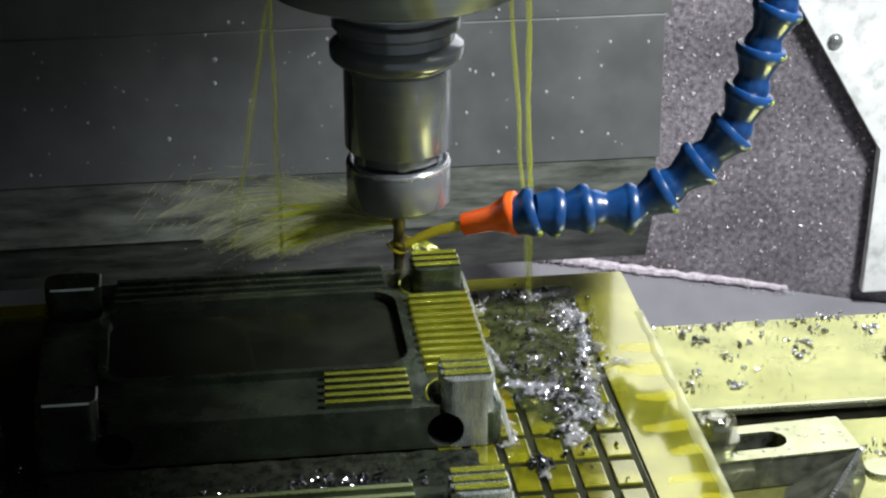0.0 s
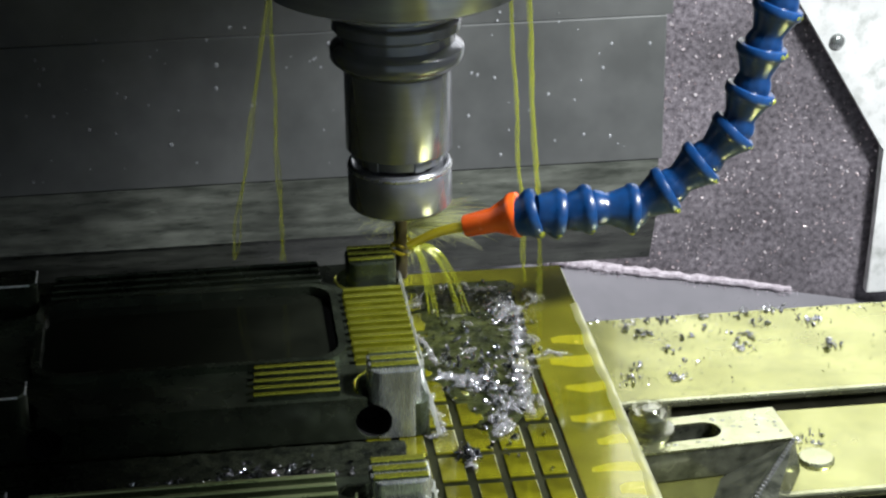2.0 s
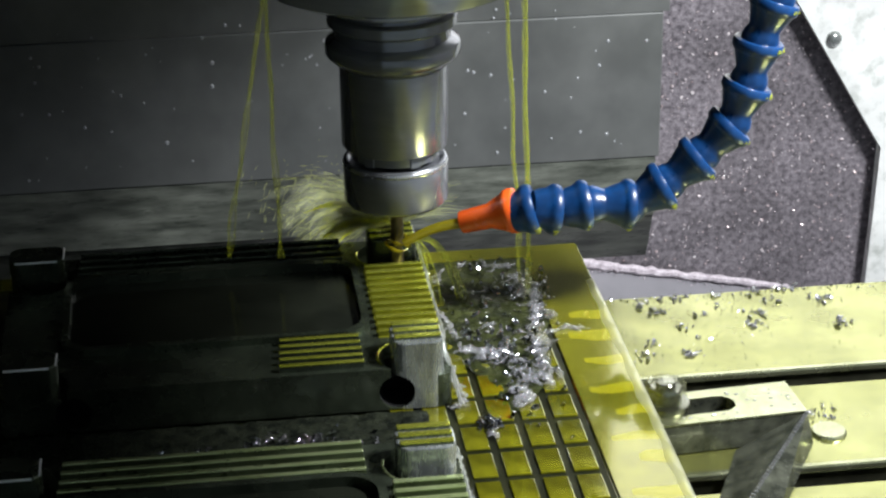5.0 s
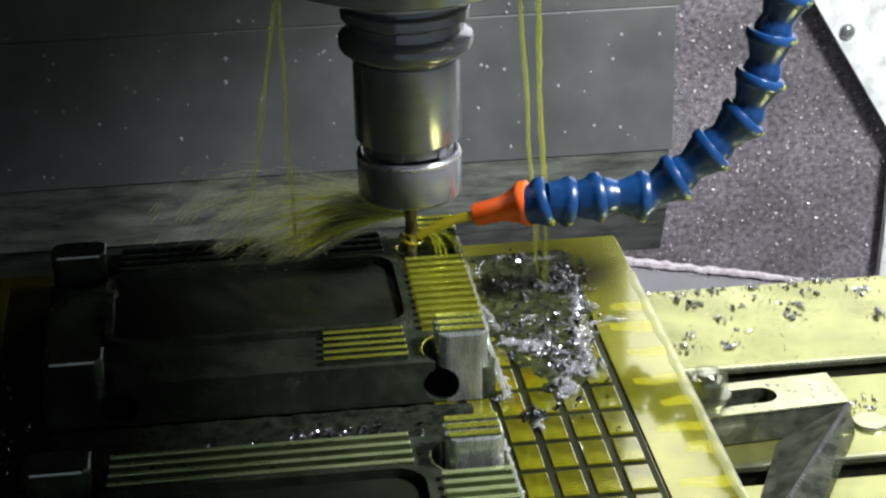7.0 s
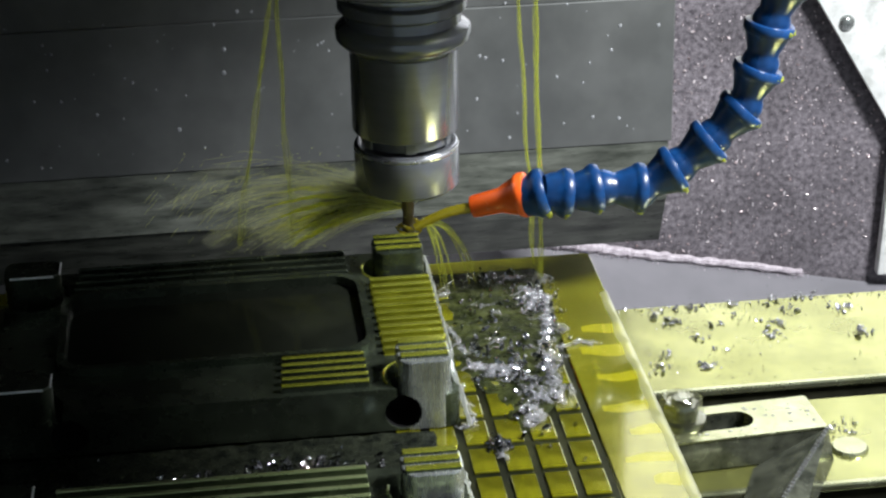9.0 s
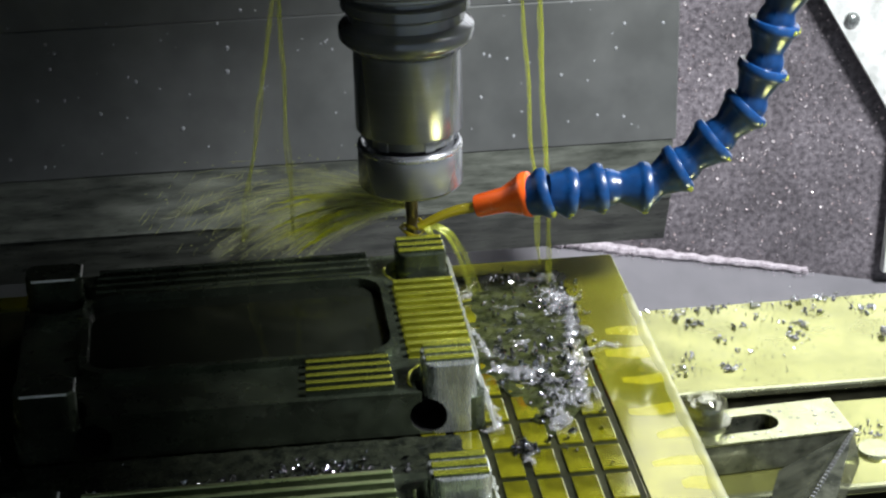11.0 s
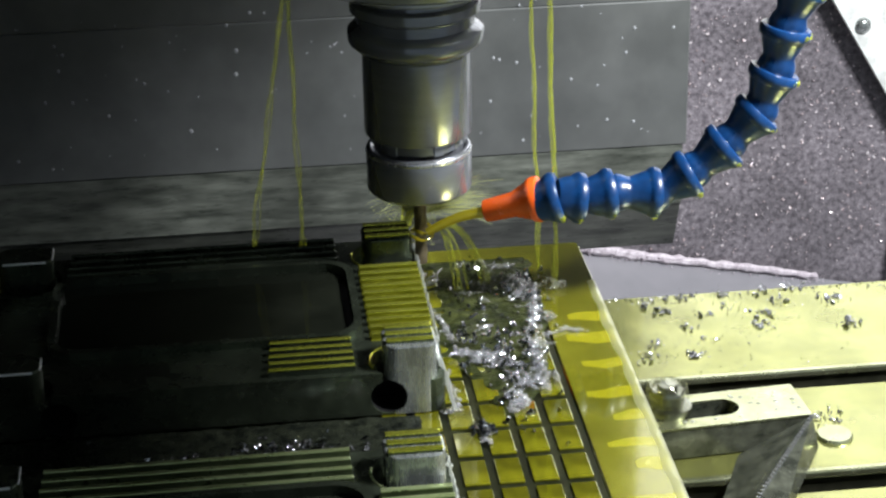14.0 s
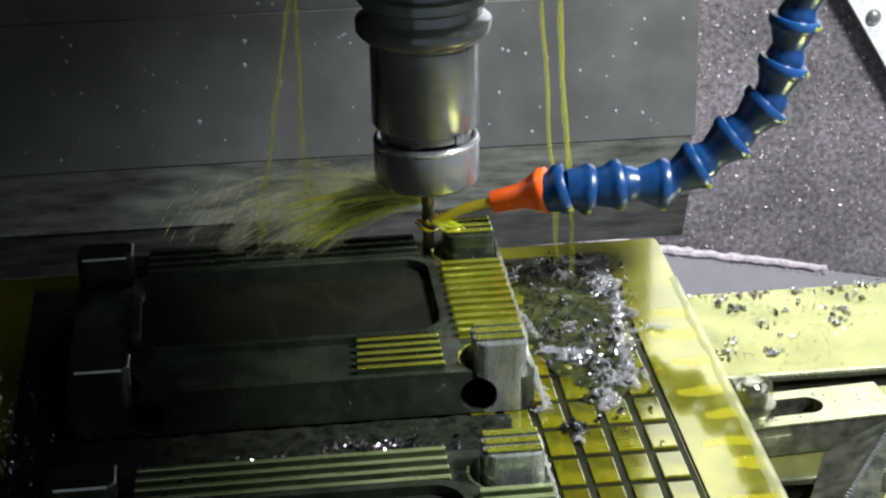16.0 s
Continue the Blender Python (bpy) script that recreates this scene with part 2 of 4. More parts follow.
def box(bm, x0, x1, y0, y1, z0, z1, bevel=0.0):
    r = bmesh.ops.create_cube(bm, size=1)
    vs = r["verts"]
    for v in vs:
        v.co = ((x0 + x1) / 2 + v.co.x * (x1 - x0), (y0 + y1) / 2 + v.co.y * (y1 - y0), (z0 + z1) / 2 + v.co.z * (z1 - z0))
    if bevel:
        es = {e for v in vs for e in v.link_edges}
        bmesh.ops.bevel(bm, geom=list(es), offset=bevel, segments=2, profile=0.5, affect="EDGES")


def lathe(bm, prof, seg=64, m=Matrix.Identity(4)):
    """Turn a profile of (radius, height) round z."""
    rings = []
    for r, z in prof:
        if r < 1e-6:
            rings.append([bm.verts.new(m @ Vector((0, 0, z)))])
        else:
            rings.append([bm.verts.new(m @ Vector((r * math.cos(2 * math.pi * k / seg), r * math.sin(2 * math.pi * k / seg), z))) for k in range(seg)])
    for a, b in zip(rings, rings[1:]):
        for k in range(seg):
            j = (k + 1) % seg
            if len(a) == 1 and len(b) == 1:
                continue
            if len(a) == 1:
                bm.faces.new((a[0], b[k], b[j]))
            elif len(b) == 1:
                bm.faces.new((a[k], a[j], b[0]))
            else:
                bm.faces.new((a[k], a[j], b[j], b[k]))


def tube(bm, pts, radii, seg=10, caps=True):
    pts = [Vector(p) for p in pts]
    rings = []
    up = Vector((0.3, 0.5, 0.81))
    for i, p in enumerate(pts):
        d = (pts[min(i + 1, len(pts) - 1)] - pts[max(i - 1, 0)]).normalized()
        u = d.cross(up).normalized()
        v = d.cross(u)
        r = radii[i] if isinstance(radii, (list, tuple)) else radii
        rings.append([bm.verts.new(p + r * (math.cos(2 * math.pi * k / seg) * u + math.sin(2 * math.pi * k / seg) * v)) for k in range(seg)])
    for a, b in zip(rings, rings[1:]):
        for k in range(seg):
            j = (k + 1) % seg
            bm.faces.new((a[k], a[j], b[j], b[k]))
    if caps:
        bm.faces.new(rings[0][::-1])
        bm.faces.new(rings[-1])


def round_rect(x0, x1, y0, y1, r, n=6):
    out = []
    for cx, cy, a0 in ((x1 - r, y1 - r, 0), (x0 + r, y1 - r, 90), (x0 + r, y0 + r, 180), (x1 - r, y0 + r, 270)):
        for k in range(n + 1):
            a = radians(a0 + 90 * k / n)
            out.append((cx + r * math.cos(a), cy + r * math.sin(a)))
    return out


def prism(bm, outline, z0, z1, bevel=0.0):
    """A solid from a flat outline, with its top edge rounded by bevel."""
    n = len(outline)
    cx, cy = sum(p[0] for p in outline) / n, sum(p[1] for p in outline) / n
    def ring(z, inset):
        vs = []
        for x, y in outline:
            d = Vector((x - cx, y - cy))
            l = d.length
            s = (l - inset) / l if l else 1
            vs.append(bm.verts.new((cx + (x - cx) * s, cy + (y - cy) * s, z)))
        return vs
    rings = [ring(z0, 0), ring(z1 - bevel, 0)]
    if bevel:
        rings.append(ring(z1 - bevel * 0.3, bevel * 0.3))
        rings.append(ring(z1, bevel))
    for a, b in zip(rings, rings[1:]):
        for k in range(n):
            j = (k + 1) % n
            bm.faces.new((a[k], a[j], b[j], b[k]))
    bm.faces.new(rings[-1])
    bm.faces.new(rings[0][::-1])


def ring_prism(bm, outer, inner, z0, z1):
    """A frame between two outlines of equal count."""
    n = len(outer)
    def ring(o, z):
        return [bm.verts.new((x, y, z)) for x, y in o]
    ob_, ot, it, ib = ring(outer, z0), ring(outer, z1), ring(inner, z1), ring(inner, z0)
    for a, b in ((ob_, ot), (ot, it), (it, ib), (ib, ob_)):
        for k in range(n):
            j = (k + 1) % n
            bm.faces.new((a[k], a[j], b[j], b[k]))


def ball_of(sub):
    bm = bmesh.new()
    bmesh.ops.create_icosphere(bm, subdivisions=sub, radius=1)
    bm.verts.ensure_lookup_table()
    out = [v.co.copy() for v in bm.verts], [[v.index for v in f.verts] for f in bm.faces]
    bm.free()
    return out


BALLS = {1: ball_of(1), 2: ball_of(2)}


class Soup:
    """Many small pieces gathered into one mesh."""

    def __init__(self):
        self.v, self.f = [], []

    def add(self, verts, faces):
        k = len(self.v)
        self.v += [tuple(p) for p in verts]
        self.f += [[i + k for i in f] for f in faces]

    def ball(self, m, rng=None, rough=0.0, sub=1):
        vs, fs = BALLS[sub]
        self.add([m @ (p * (1 + rng.uniform(-rough, rough) if rng else 1)) for p in vs], fs)

    def tube(self, pts, radii, seg=5, flat=1.0):
        n = len(pts)
        up = Vector((0.05, 0.02, 1.0))
        vs, fs = [], []
        for i, p in enumerate(pts):
            d = (pts[min(i + 1, n - 1)] - pts[max(i - 1, 0)]).normalized()
            u = d.cross(up).normalized()
            w = d.cross(u)
            for k in range(seg):
                a = 2 * math.pi * k / seg
                vs.append(p + radii[i] * (math.cos(a) * u * flat + math.sin(a) * w))
        for i in range(n - 1):
            for k in range(seg):
                j = (k + 1) % seg
                fs.append([i * seg + k, i * seg + j, (i + 1) * seg + j, (i + 1) * seg + k])
        self.add(vs, fs)

    def ribbon(self, pts, widths):
        n = len(pts)
        vs = []
        for i, p in enumerate(pts):
            d = (pts[min(i + 1, n - 1)] - pts[max(i - 1, 0)]).normalized()
            u = d.cross(Vector((0.05, -0.9, 0.4))).normalized()
            vs += [p - widths[i] * u, p + widths[i] * u]
        self.add(vs, [[2 * i, 2 * i + 1, 2 * i + 3, 2 * i + 2] for i in range(n - 1)])

    def mesh(self, name, mat, smooth=False):
        me = bpy.data.meshes.new(name)
        me.from_pydata(self.v, [], self.f)
        me.materials.append(mat)
        if smooth:
            me.polygons.foreach_set("use_smooth", [True] * len(me.polygons))
        return me


def any_turn(rng):
    return Euler((rng.random() * 6.28, rng.random() * 6.28, rng.random() * 6.28)).to_matrix().to_4x4()


# ---------------------------------------------------------------- enclosure
def slab(name, x0, x1, y0, y1, z0, z1, mat, label, kind="structure", category="wall", bevel=0.0):
    bm = bmesh.new()
    box(bm, x0, x1, y0, y1, z0, z1, bevel)
    ob = new(name, finish(name, bm, mat))
    return tagged(ob, label, category, kind=kind)


def build_enclosure():
    slab("floor", -1.2, 1.2, -0.75, 1.25, -0.62, -0.60, DIM_PAINT, "dark wet sheet metal floor of the machine enclosure", category="floor")
    slab("wall_back", -1.2, 1.2, 1.20, 1.25, -0.60, 1.30, DIM_PAINT, "dark painted back wall of the machine enclosure")
    slab("wall_left", -1.25, -1.20, -0.75, 1.25, -0.60, 1.30, DIM_PAINT, "dark painted side wall of the machine enclosure")
    slab("wall_right", 1.20, 1.25, -0.75, 1.25, -0.60, 1.30, GREY_PAINT, "grey painted side wall of the machine enclosure")
    # two unseen panels, added to hold back ambient light from the front
    slab("wall_front_shade", -1.25, -0.34, -0.80, -0.75, -0.60, 1.30, DIM_PAINT, "added unseen dark panel that cuts light from the left front")
    slab("wall_header_shade", -0.34, 1.25, -0.80, -0.75, 0.78, 1.30, DIM_PAINT, "added unseen dark panel that narrows the front opening")
    slab("ceiling", -1.25, 1.25, -0.80, 1.25, 1.30, 1.33, DIM_PAINT, "dark sheet metal roof of the machine enclosure", category="ceiling")


def build_way_cover():
    """Overlapping sheet steel segments behind the table."""
    ob = thing("way_cover", "wet grey sheet steel way cover behind the table", "way cover", kind="structure")
    z1 = -0.0455
    bm = bmesh.new()
    box(bm, -0.9, 0.2385, 0.452, 0.456, z1, 0.064, 0.001)
    part("cover_panel", bm, COVER_M, ob, "speckled grey sheet steel panel")
    bm = bmesh.new()
    box(bm, -0.9, 0.243, 0.4530, 0.462, 0.0642, 0.14, 0.0004)
    part("cover_panel", bm, COVER_M, ob)
    bm = bmesh.new()
    box(bm, -0.9, 0.236, 0.4530, 0.4575, z1 - 0.0465, z1 - 0.0002, 0.0003)
    part("lower_strip", bm, STRIP_M, ob, "streaked wet lower strip")
    # lowest strip tilts back and is painted darker to stand in for shade
    bm = bmesh.new()
    box(bm, -0.9, 0.236, 0.4545, 0.459, z1 - 0.088, z1 - 0.047, 0.0005)
    for v in bm.verts:
        v.co.y += 0.45 * max(0.0, z1 - 0.047 - v.co.z)
    part("lower_strip", bm, STRIP_SHADE_M, ob, "streaked wet lower strip")


def build_right_side():
    wall = slab("wall_chute", 0.15, 0.80, 0.600, 0.62, -0.60, 0.155, WALL_M, "rough grey wall crusted with fine metal chips")
    # pale painted guard with a slanting edge
    ob = thing("side_guard", "stained pale painted sheet guard with slanted edge", "guard", kind="structure")
    bm = bmesh.new()
    out = [(0.352, 0.060), (0.447, -0.093), (0.440, -0.22), (0.80, -0.22), (0.80, 0.16), (0.288, 0.16)]
    lo = [bm.verts.new((-0.09 + (x + 0.09) * 1.0160, 0.583, 0.505 + (z - 0.505) * 1.0160)) for x, z in out]
    hi = [bm.verts.new((-0.09 + (x + 0.09) * 1.0160, 0.594, 0.505 + (z - 0.505) * 1.0160)) for x, z in out]
    bm.faces.new(lo)
    bm.faces.new(hi[::-1])
    for k in range(len(out)):
        j = (k + 1) % len(out)
        bm.faces.new((lo[k], hi[k], hi[j], lo[j]))
    bmesh.ops.bevel(bm, geom=list(bm.edges), offset=0.002, segments=2, profile=0.5, affect="EDGES")
    part("guard_sheet", bm, WHITE_M, ob)
    bm = bmesh.new()
    lathe(bm, [(0.0065, 0), (0.006, 0.002), (0.0035, 0.004), (0, 0.0047)], 20)
    part("rivet", bm, SILVER, ob, "domed steel rivet", True, Matrix.Translation((0.4080, 0.583, -0.0080)) @ pose(0, 0, 0, 90, 0, 0))


def build_chute():
    bm = bmesh.new()
    vs = [bm.verts.new(p) for p in ((-0.05, 0.10, -0.355), (0.85, 0.10, -0.48), (0.85, 0.598, -0.326), (-0.05, 0.598, -0.143))]
    bm.faces.new(vs)
    r = bmesh.ops.extrude_face_region(bm, geom=list(bm.faces))
    for v in r["geom"]:
        if isinstance(v, bmesh.types.BMVert):
            v.co.z -= 0.01
    ob = new("chute_floor", finish("chute_floor", bm, GREY_PAINT))
    tagged(ob, "smooth wet grey sloping chute floor", "chute", kind="structure")
    # bank of fine chips along the foot of the wall
    bm = bmesh.new()
    rng = random.Random(5)
    line = [(0.170, -0.1840), (0.197, -0.1895), (0.244, -0.2006), (0.316, -0.2138), (0.392, -0.2292)]
    pts = []
    for (xa, za), (xb, zb) in zip(line, line[1:]):
        for k in range(14):
            pts.append(Vector((xa + (xb - xa) * k / 14, 0.594, za + (zb - za) * k / 14 + rng.gauss(0, 0.0004))))
    tube(bm, pts, [0.0052 * (1 - 0.5 * k / len(pts)) * rng.uniform(0.8, 1.2) for k in range(len(pts))], 8)
    ob = new("bank_core", finish("bank_core", bm, SEALANT, True))
    tagged(ob, "smooth pale bank of settled chips on the chute", "chips", kind="structure")
    soup = Soup()
    for k in range(380):
        q = rng.choice(pts) + Vector((rng.gauss(0, 0.003), -0.002 - rng.random() * 0.004, rng.gauss(0, 0.0024)))
        s = rng.uniform(0.0003, 0.0010)
        soup.ball(Matrix.Translation(q) @ any_turn(rng) @ Matrix.Diagonal((s, s * 0.7, s * 0.6, 1)), rng, 0.2)
    ob = new("chip_bank", soup.mesh("chip_bank", SEALANT))
    tagged(ob, "pale bank of fine chips along the chute wall", "chips", kind="stuff")


def build_wall_flakes():
    """Glinting flakes stuck to the rough wall."""
    rng = random.Random(61)
    soup = Soup()
    for k in range(1300):
        s = 1.3 * rng.choice((0.0004, 0.0005, 0.0006, 0.0007, 0.0009, 0.0013))
        m = Matrix.Translation((rng.uniform(0.23, 0.46), 0.5996, rng.uniform(-0.22, 0.10))) @ Euler((rng.gauss(0, 0.7), rng.random() * 6, rng.gauss(0, 0.7))).to_matrix().to_4x4()
        soup.ball(m @ Matrix.Diagonal((s, s * 0.25, s * rng.uniform(0.4, 0.9), 1)), rng, 0.3)
    for k in range(70):
        s = rng.choice((0.0008, 0.0010, 0.0012, 0.0015))
        m = Matrix.Translation((rng.uniform(0.23, 0.46), 0.5990, rng.uniform(-0.22, 0.10))) @ Euler((rng.gauss(0, 0.5), rng.random() * 6, rng.gauss(0, 0.5))).to_matrix().to_4x4()
        soup.ball(m @ Matrix.Diagonal((s, s * 0.3, s * rng.uniform(0.6, 1.0), 1)), rng, 0.25, 2)
    ob = new("wall_flakes", soup.mesh("wall_flakes", FLAKE_M))
    tagged(ob, "glinting metal flakes stuck to the rough grey wall", "chips", kind="stuff")
    bm = bmesh.new()
    lathe(bm, [(0.0035, 0), (0.0035, 0.002), (0.002, 0.0042), (0, 0.005)], 20)
    ob = new("screw", finish("screw", bm, FLAKE_M, True))
    ob.matrix_basis = Matrix.Translation((0.3684, 0.550, -0.2400)) @ pose(0, 0, 0, 35, 0, 0)
    tagged(ob, "small bright screw head on the chute floor", "screw")


# ---------------------------------------------------------------- machine table
MOVING = []


def rides(ob):
    MOVING.append(ob)
    return ob


def build_table():
    ob = rides(thing("machine_table", "T-slotted machine table flooded with yellow coolant", "machine table"))
    lands = ((0.0275, 0.126), (-0.0725, 0.0095), (-0.190, -0.0905), (-0.308, -0.208), (-0.42, -0.326))
    for y0, y1 in lands:
        bm = bmesh.new()
        box(bm, -0.55, 0.40, y0, y1, -0.0016, 0.0, 0.0007)
        # unseen front lands made grey so the chuck mirrors less yellow
        land = part("table_land", bm, TABLE_M if y0 > -0.2 else FLANGE_M, ob)
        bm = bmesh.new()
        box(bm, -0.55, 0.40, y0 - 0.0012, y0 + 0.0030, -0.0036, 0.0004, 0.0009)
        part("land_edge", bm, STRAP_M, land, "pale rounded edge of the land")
        # flanks and slots painted darker than the top, for the shade down there
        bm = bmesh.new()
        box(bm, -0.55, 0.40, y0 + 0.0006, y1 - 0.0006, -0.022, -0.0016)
        part("land_side", bm, SLOT_M, land, "slot flank in a shaded tone")
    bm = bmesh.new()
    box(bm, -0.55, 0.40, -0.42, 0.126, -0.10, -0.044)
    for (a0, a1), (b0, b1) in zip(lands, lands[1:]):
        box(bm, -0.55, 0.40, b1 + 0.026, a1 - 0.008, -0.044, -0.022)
    part("table_body", bm, SLOT_M, ob, "cast iron slots in a shaded tone")
    bm = bmesh.new()
    lathe(bm, [(0.0, 0.0012), (0.0082, 0.0012), (0.0090, 0.0), (0.009, -0.002)], 32)
    part("plug", bm, STRAP_M, ob, "grey round plug", True, Matrix.Translation((0.2236, -0.0418, 0.0008)))


PL = 0.0681


def build_plate():
    ob = rides(thing("fixture_plate", "wet aluminium fixture plate with a grid of grooves", "fixture plate"))
    bm = bmesh.new()
    box(bm, -0.26, 0.1142, -0.345, 0.059, 0.0005, PL - 0.0016, 0.002)
    part("plate_body", bm, PLATE_M, ob)
    bm = bmesh.new()
    ring_prism(bm, round_rect(-0.256, 0.1125, -0.342, 0.0572, 0.002), round_rect(-0.2, 0.083, -0.336, 0.044, 0.002), PL - 0.0018, PL)
    part("plate_margin", bm, PLATE_M, ob, "pale wet margin of the plate")
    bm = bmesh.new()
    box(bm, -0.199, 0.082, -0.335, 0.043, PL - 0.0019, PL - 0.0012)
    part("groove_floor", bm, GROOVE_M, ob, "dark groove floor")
    pad = bmesh.new()
    box(pad, -0.0054, 0.0054, -0.0097, 0.0097, -0.0015, 0.0, 0.0005)
    mesh = finish("pad", pad, PAD_M)
    for i in range(6):
        for j in range(15):
            part("pad", mesh, PAD_M, ob, at=Matrix.Translation((0.0737 - 0.0143 * i, -0.1394 - 0.0236 * (j - 7), PL)))


# ---------------------------------------------------------------- workpieces
def carve(ob, cut):
    """Cut a solid out of ob, which lies in its parent's space."""
    cutter = new("cutter", finish("cutter", cut, ob.data.materials[0]))
    parent, ob.parent = ob.parent, None
    md = ob.modifiers.new("cut", "BOOLEAN")
    md.operation, md.solver, md.object = "DIFFERENCE", "EXACT", cutter
    bpy.context.view_layer.update()
    me = bpy.data.meshes.new_from_object(ob.evaluated_get(bpy.context.evaluated_depsgraph_get()))
    ob.modifiers.clear()
    ob.data = me
    ob.parent = parent
    bpy.data.objects.remove(cutter)


def build_workpiece(x0, x1, y0, y1, label):
    """A finned aluminium housing with a pocket and four corner posts; z is 0 at the plate."""
    ob = rides(thing("workpiece", label, "workpiece", "housings on the fixture", at=Matrix.Translation((0, 0, PL + 0.0005))))
    H, G = 0.0236, 0.0202
    fin_m = FIN_PALE_M if y0 < -0.2 else FIN_M
    xi0, xi1, yi0, yi1 = x0 + 0.030, x1 - 0.036, y0 + 0.036, y1 - 0.030
    bm = bmesh.new()
    ring_prism(bm, round_rect(x0, x1, y0, y1, 0.006), round_rect(xi0, xi1, yi0, yi1, 0.012), 0.0, G)
    body = part("body", bm, ALU, ob)
    for cx, cy in ((x1 - 0.0145, y1 - 0.018), (x1 - 0.015, y0 + 0.011), (x0 + 0.0135, y1 - 0.0217), (x0 + 0.0148, y0 + 0.0055)):
        cut = bmesh.new()
        lathe(cut, [(0.0, 0.0155), (0.0168, 0.0155), (0.0168, 0.04), (0.0, 0.04)], 40, Matrix.Translation((cx, cy, 0)))
        carve(body, cut)
    # raised pool, near-black for the shade and dark reflections in the pocket
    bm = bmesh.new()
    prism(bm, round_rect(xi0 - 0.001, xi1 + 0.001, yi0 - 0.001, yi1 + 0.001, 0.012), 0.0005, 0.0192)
    part("pocket_pool", bm, POCKET_M, ob, "coolant in the pocket, its shade painted near-black")
    bm = bmesh.new()
    o = round_rect(xi0 - 0.0035, xi1 + 0.0035, yi0 - 0.0035, yi1 + 0.0035, 0.0145)
    ring_prism(bm, o, round_rect(xi0, xi1, yi0, yi1, 0.012), G, H)
    part("pocket_rim", bm, ALU, ob)

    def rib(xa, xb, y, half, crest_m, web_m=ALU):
        """One fin: a wet web darkened for its shaded side, a machined crest brightened for its lit top."""
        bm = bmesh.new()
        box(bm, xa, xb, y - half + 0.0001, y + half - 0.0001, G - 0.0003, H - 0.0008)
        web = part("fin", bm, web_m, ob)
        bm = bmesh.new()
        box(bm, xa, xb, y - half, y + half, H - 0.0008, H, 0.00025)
        part("crest", bm, crest_m, web, "machined crest in the lit tone")

    # long fins in front of and behind the pocket
    pitch = 0.0066
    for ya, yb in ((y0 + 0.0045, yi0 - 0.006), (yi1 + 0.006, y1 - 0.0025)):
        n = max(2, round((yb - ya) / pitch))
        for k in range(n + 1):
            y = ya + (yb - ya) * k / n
            # shade put into the shape: front fins stop short, rear crests stay dark
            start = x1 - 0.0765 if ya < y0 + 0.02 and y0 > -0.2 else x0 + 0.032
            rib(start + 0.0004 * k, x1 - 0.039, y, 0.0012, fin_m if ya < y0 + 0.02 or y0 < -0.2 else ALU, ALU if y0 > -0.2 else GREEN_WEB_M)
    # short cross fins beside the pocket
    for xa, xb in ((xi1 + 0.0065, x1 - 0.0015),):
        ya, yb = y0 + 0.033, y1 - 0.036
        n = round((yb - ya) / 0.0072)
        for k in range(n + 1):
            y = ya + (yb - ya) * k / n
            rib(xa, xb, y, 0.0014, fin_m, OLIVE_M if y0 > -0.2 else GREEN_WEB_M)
    bm = bmesh.new()
    box(bm, xi1 + 0.006, x1 - 0.001, y0 + 0.031, y1 - 0.0345, G - 0.0002, G + 0.0004, 0.0002)
    part("fin_bed", bm, OLIVE_M if y0 > -0.2 else GREEN_WEB_M, ob, "wet floor between the short fins")
    for cx, cy, a0, a1 in ((x1 - 0.0145, y1 - 0.018, 165, 300), (x1 - 0.015, y0 + 0.011, 60, 200)):
        bm = bmesh.new()
        pts = [Vector((cx + 0.0174 * math.cos(radians(a0 + (a1 - a0) * k / 20)), cy + 0.0174 * math.sin(radians(a0 + (a1 - a0) * k / 20)), G)) for k in range(21)]
        tube(bm, pts, 0.0006, 8)
        part("recess_rim", bm, fin_m, ob, "rounded bright rim round the post", True)
    # posts
    posts = ((x1 - 0.0265, x1 - 0.0025, y1 - 0.028, y1 - 0.008), (x1 - 0.0265, x1 - 0.0035, y0 + 0.001, y0 + 0.021),
             (x0 + 0.0005, x0 + 0.0265, y1 - 0.031, y1 - 0.0125), (x0 + 0.002, x0 + 0.0275, y0 - 0.003, y0 + 0.014))
    for k, (a, b, c, d) in enumerate(posts):
        bm = bmesh.new()
        prism(bm, round_rect(a, b, c - (0.0015 if k == 1 else 0), d, 0.0055), 0.0 if k == 1 else 0.0150, 0.0325 if k < 2 else 0.0338, 0.0008)
        # lit posts painted pale SILVER, posts in shade painted dark ALU
        post = part("corner_post", bm, SILVER if k == 1 or (k == 0 and y0 < -0.2) else ALU, ob, "square machined corner post")
        if k == 1:
            front_post = post
        if k > 1:
            # near-white strips paint the highlights on the left posts' edges
            bm = bmesh.new()
            box(bm, a + 0.003, b - 0.003, c - 0.0003, c + 0.0005, 0.0331, 0.0341, 0.0002)
            box(bm, b - 0.0006, b + 0.0003, c + 0.003, d - 0.003, 0.0331, 0.0341, 0.0002)
            part("edge_glint", bm, EDGE_GLINT_M, post, "painted highlights along the post edges")
        for q in range(3 if k < 2 else 0):
            y = c + 0.0035 + q * (d - c - 0.007) / 2
            bm = bmesh.new()
            # dark foot for the ridge's shaded side, bright cap for its lit top
            box(bm, a + 0.0013, b - 0.0013, y - 0.0015, y + 0.0015, 0.0323, 0.0335)
            part("ridge_foot", bm, ALU, post, "wet ridge flank in the shaded tone")
            bm = bmesh.new()
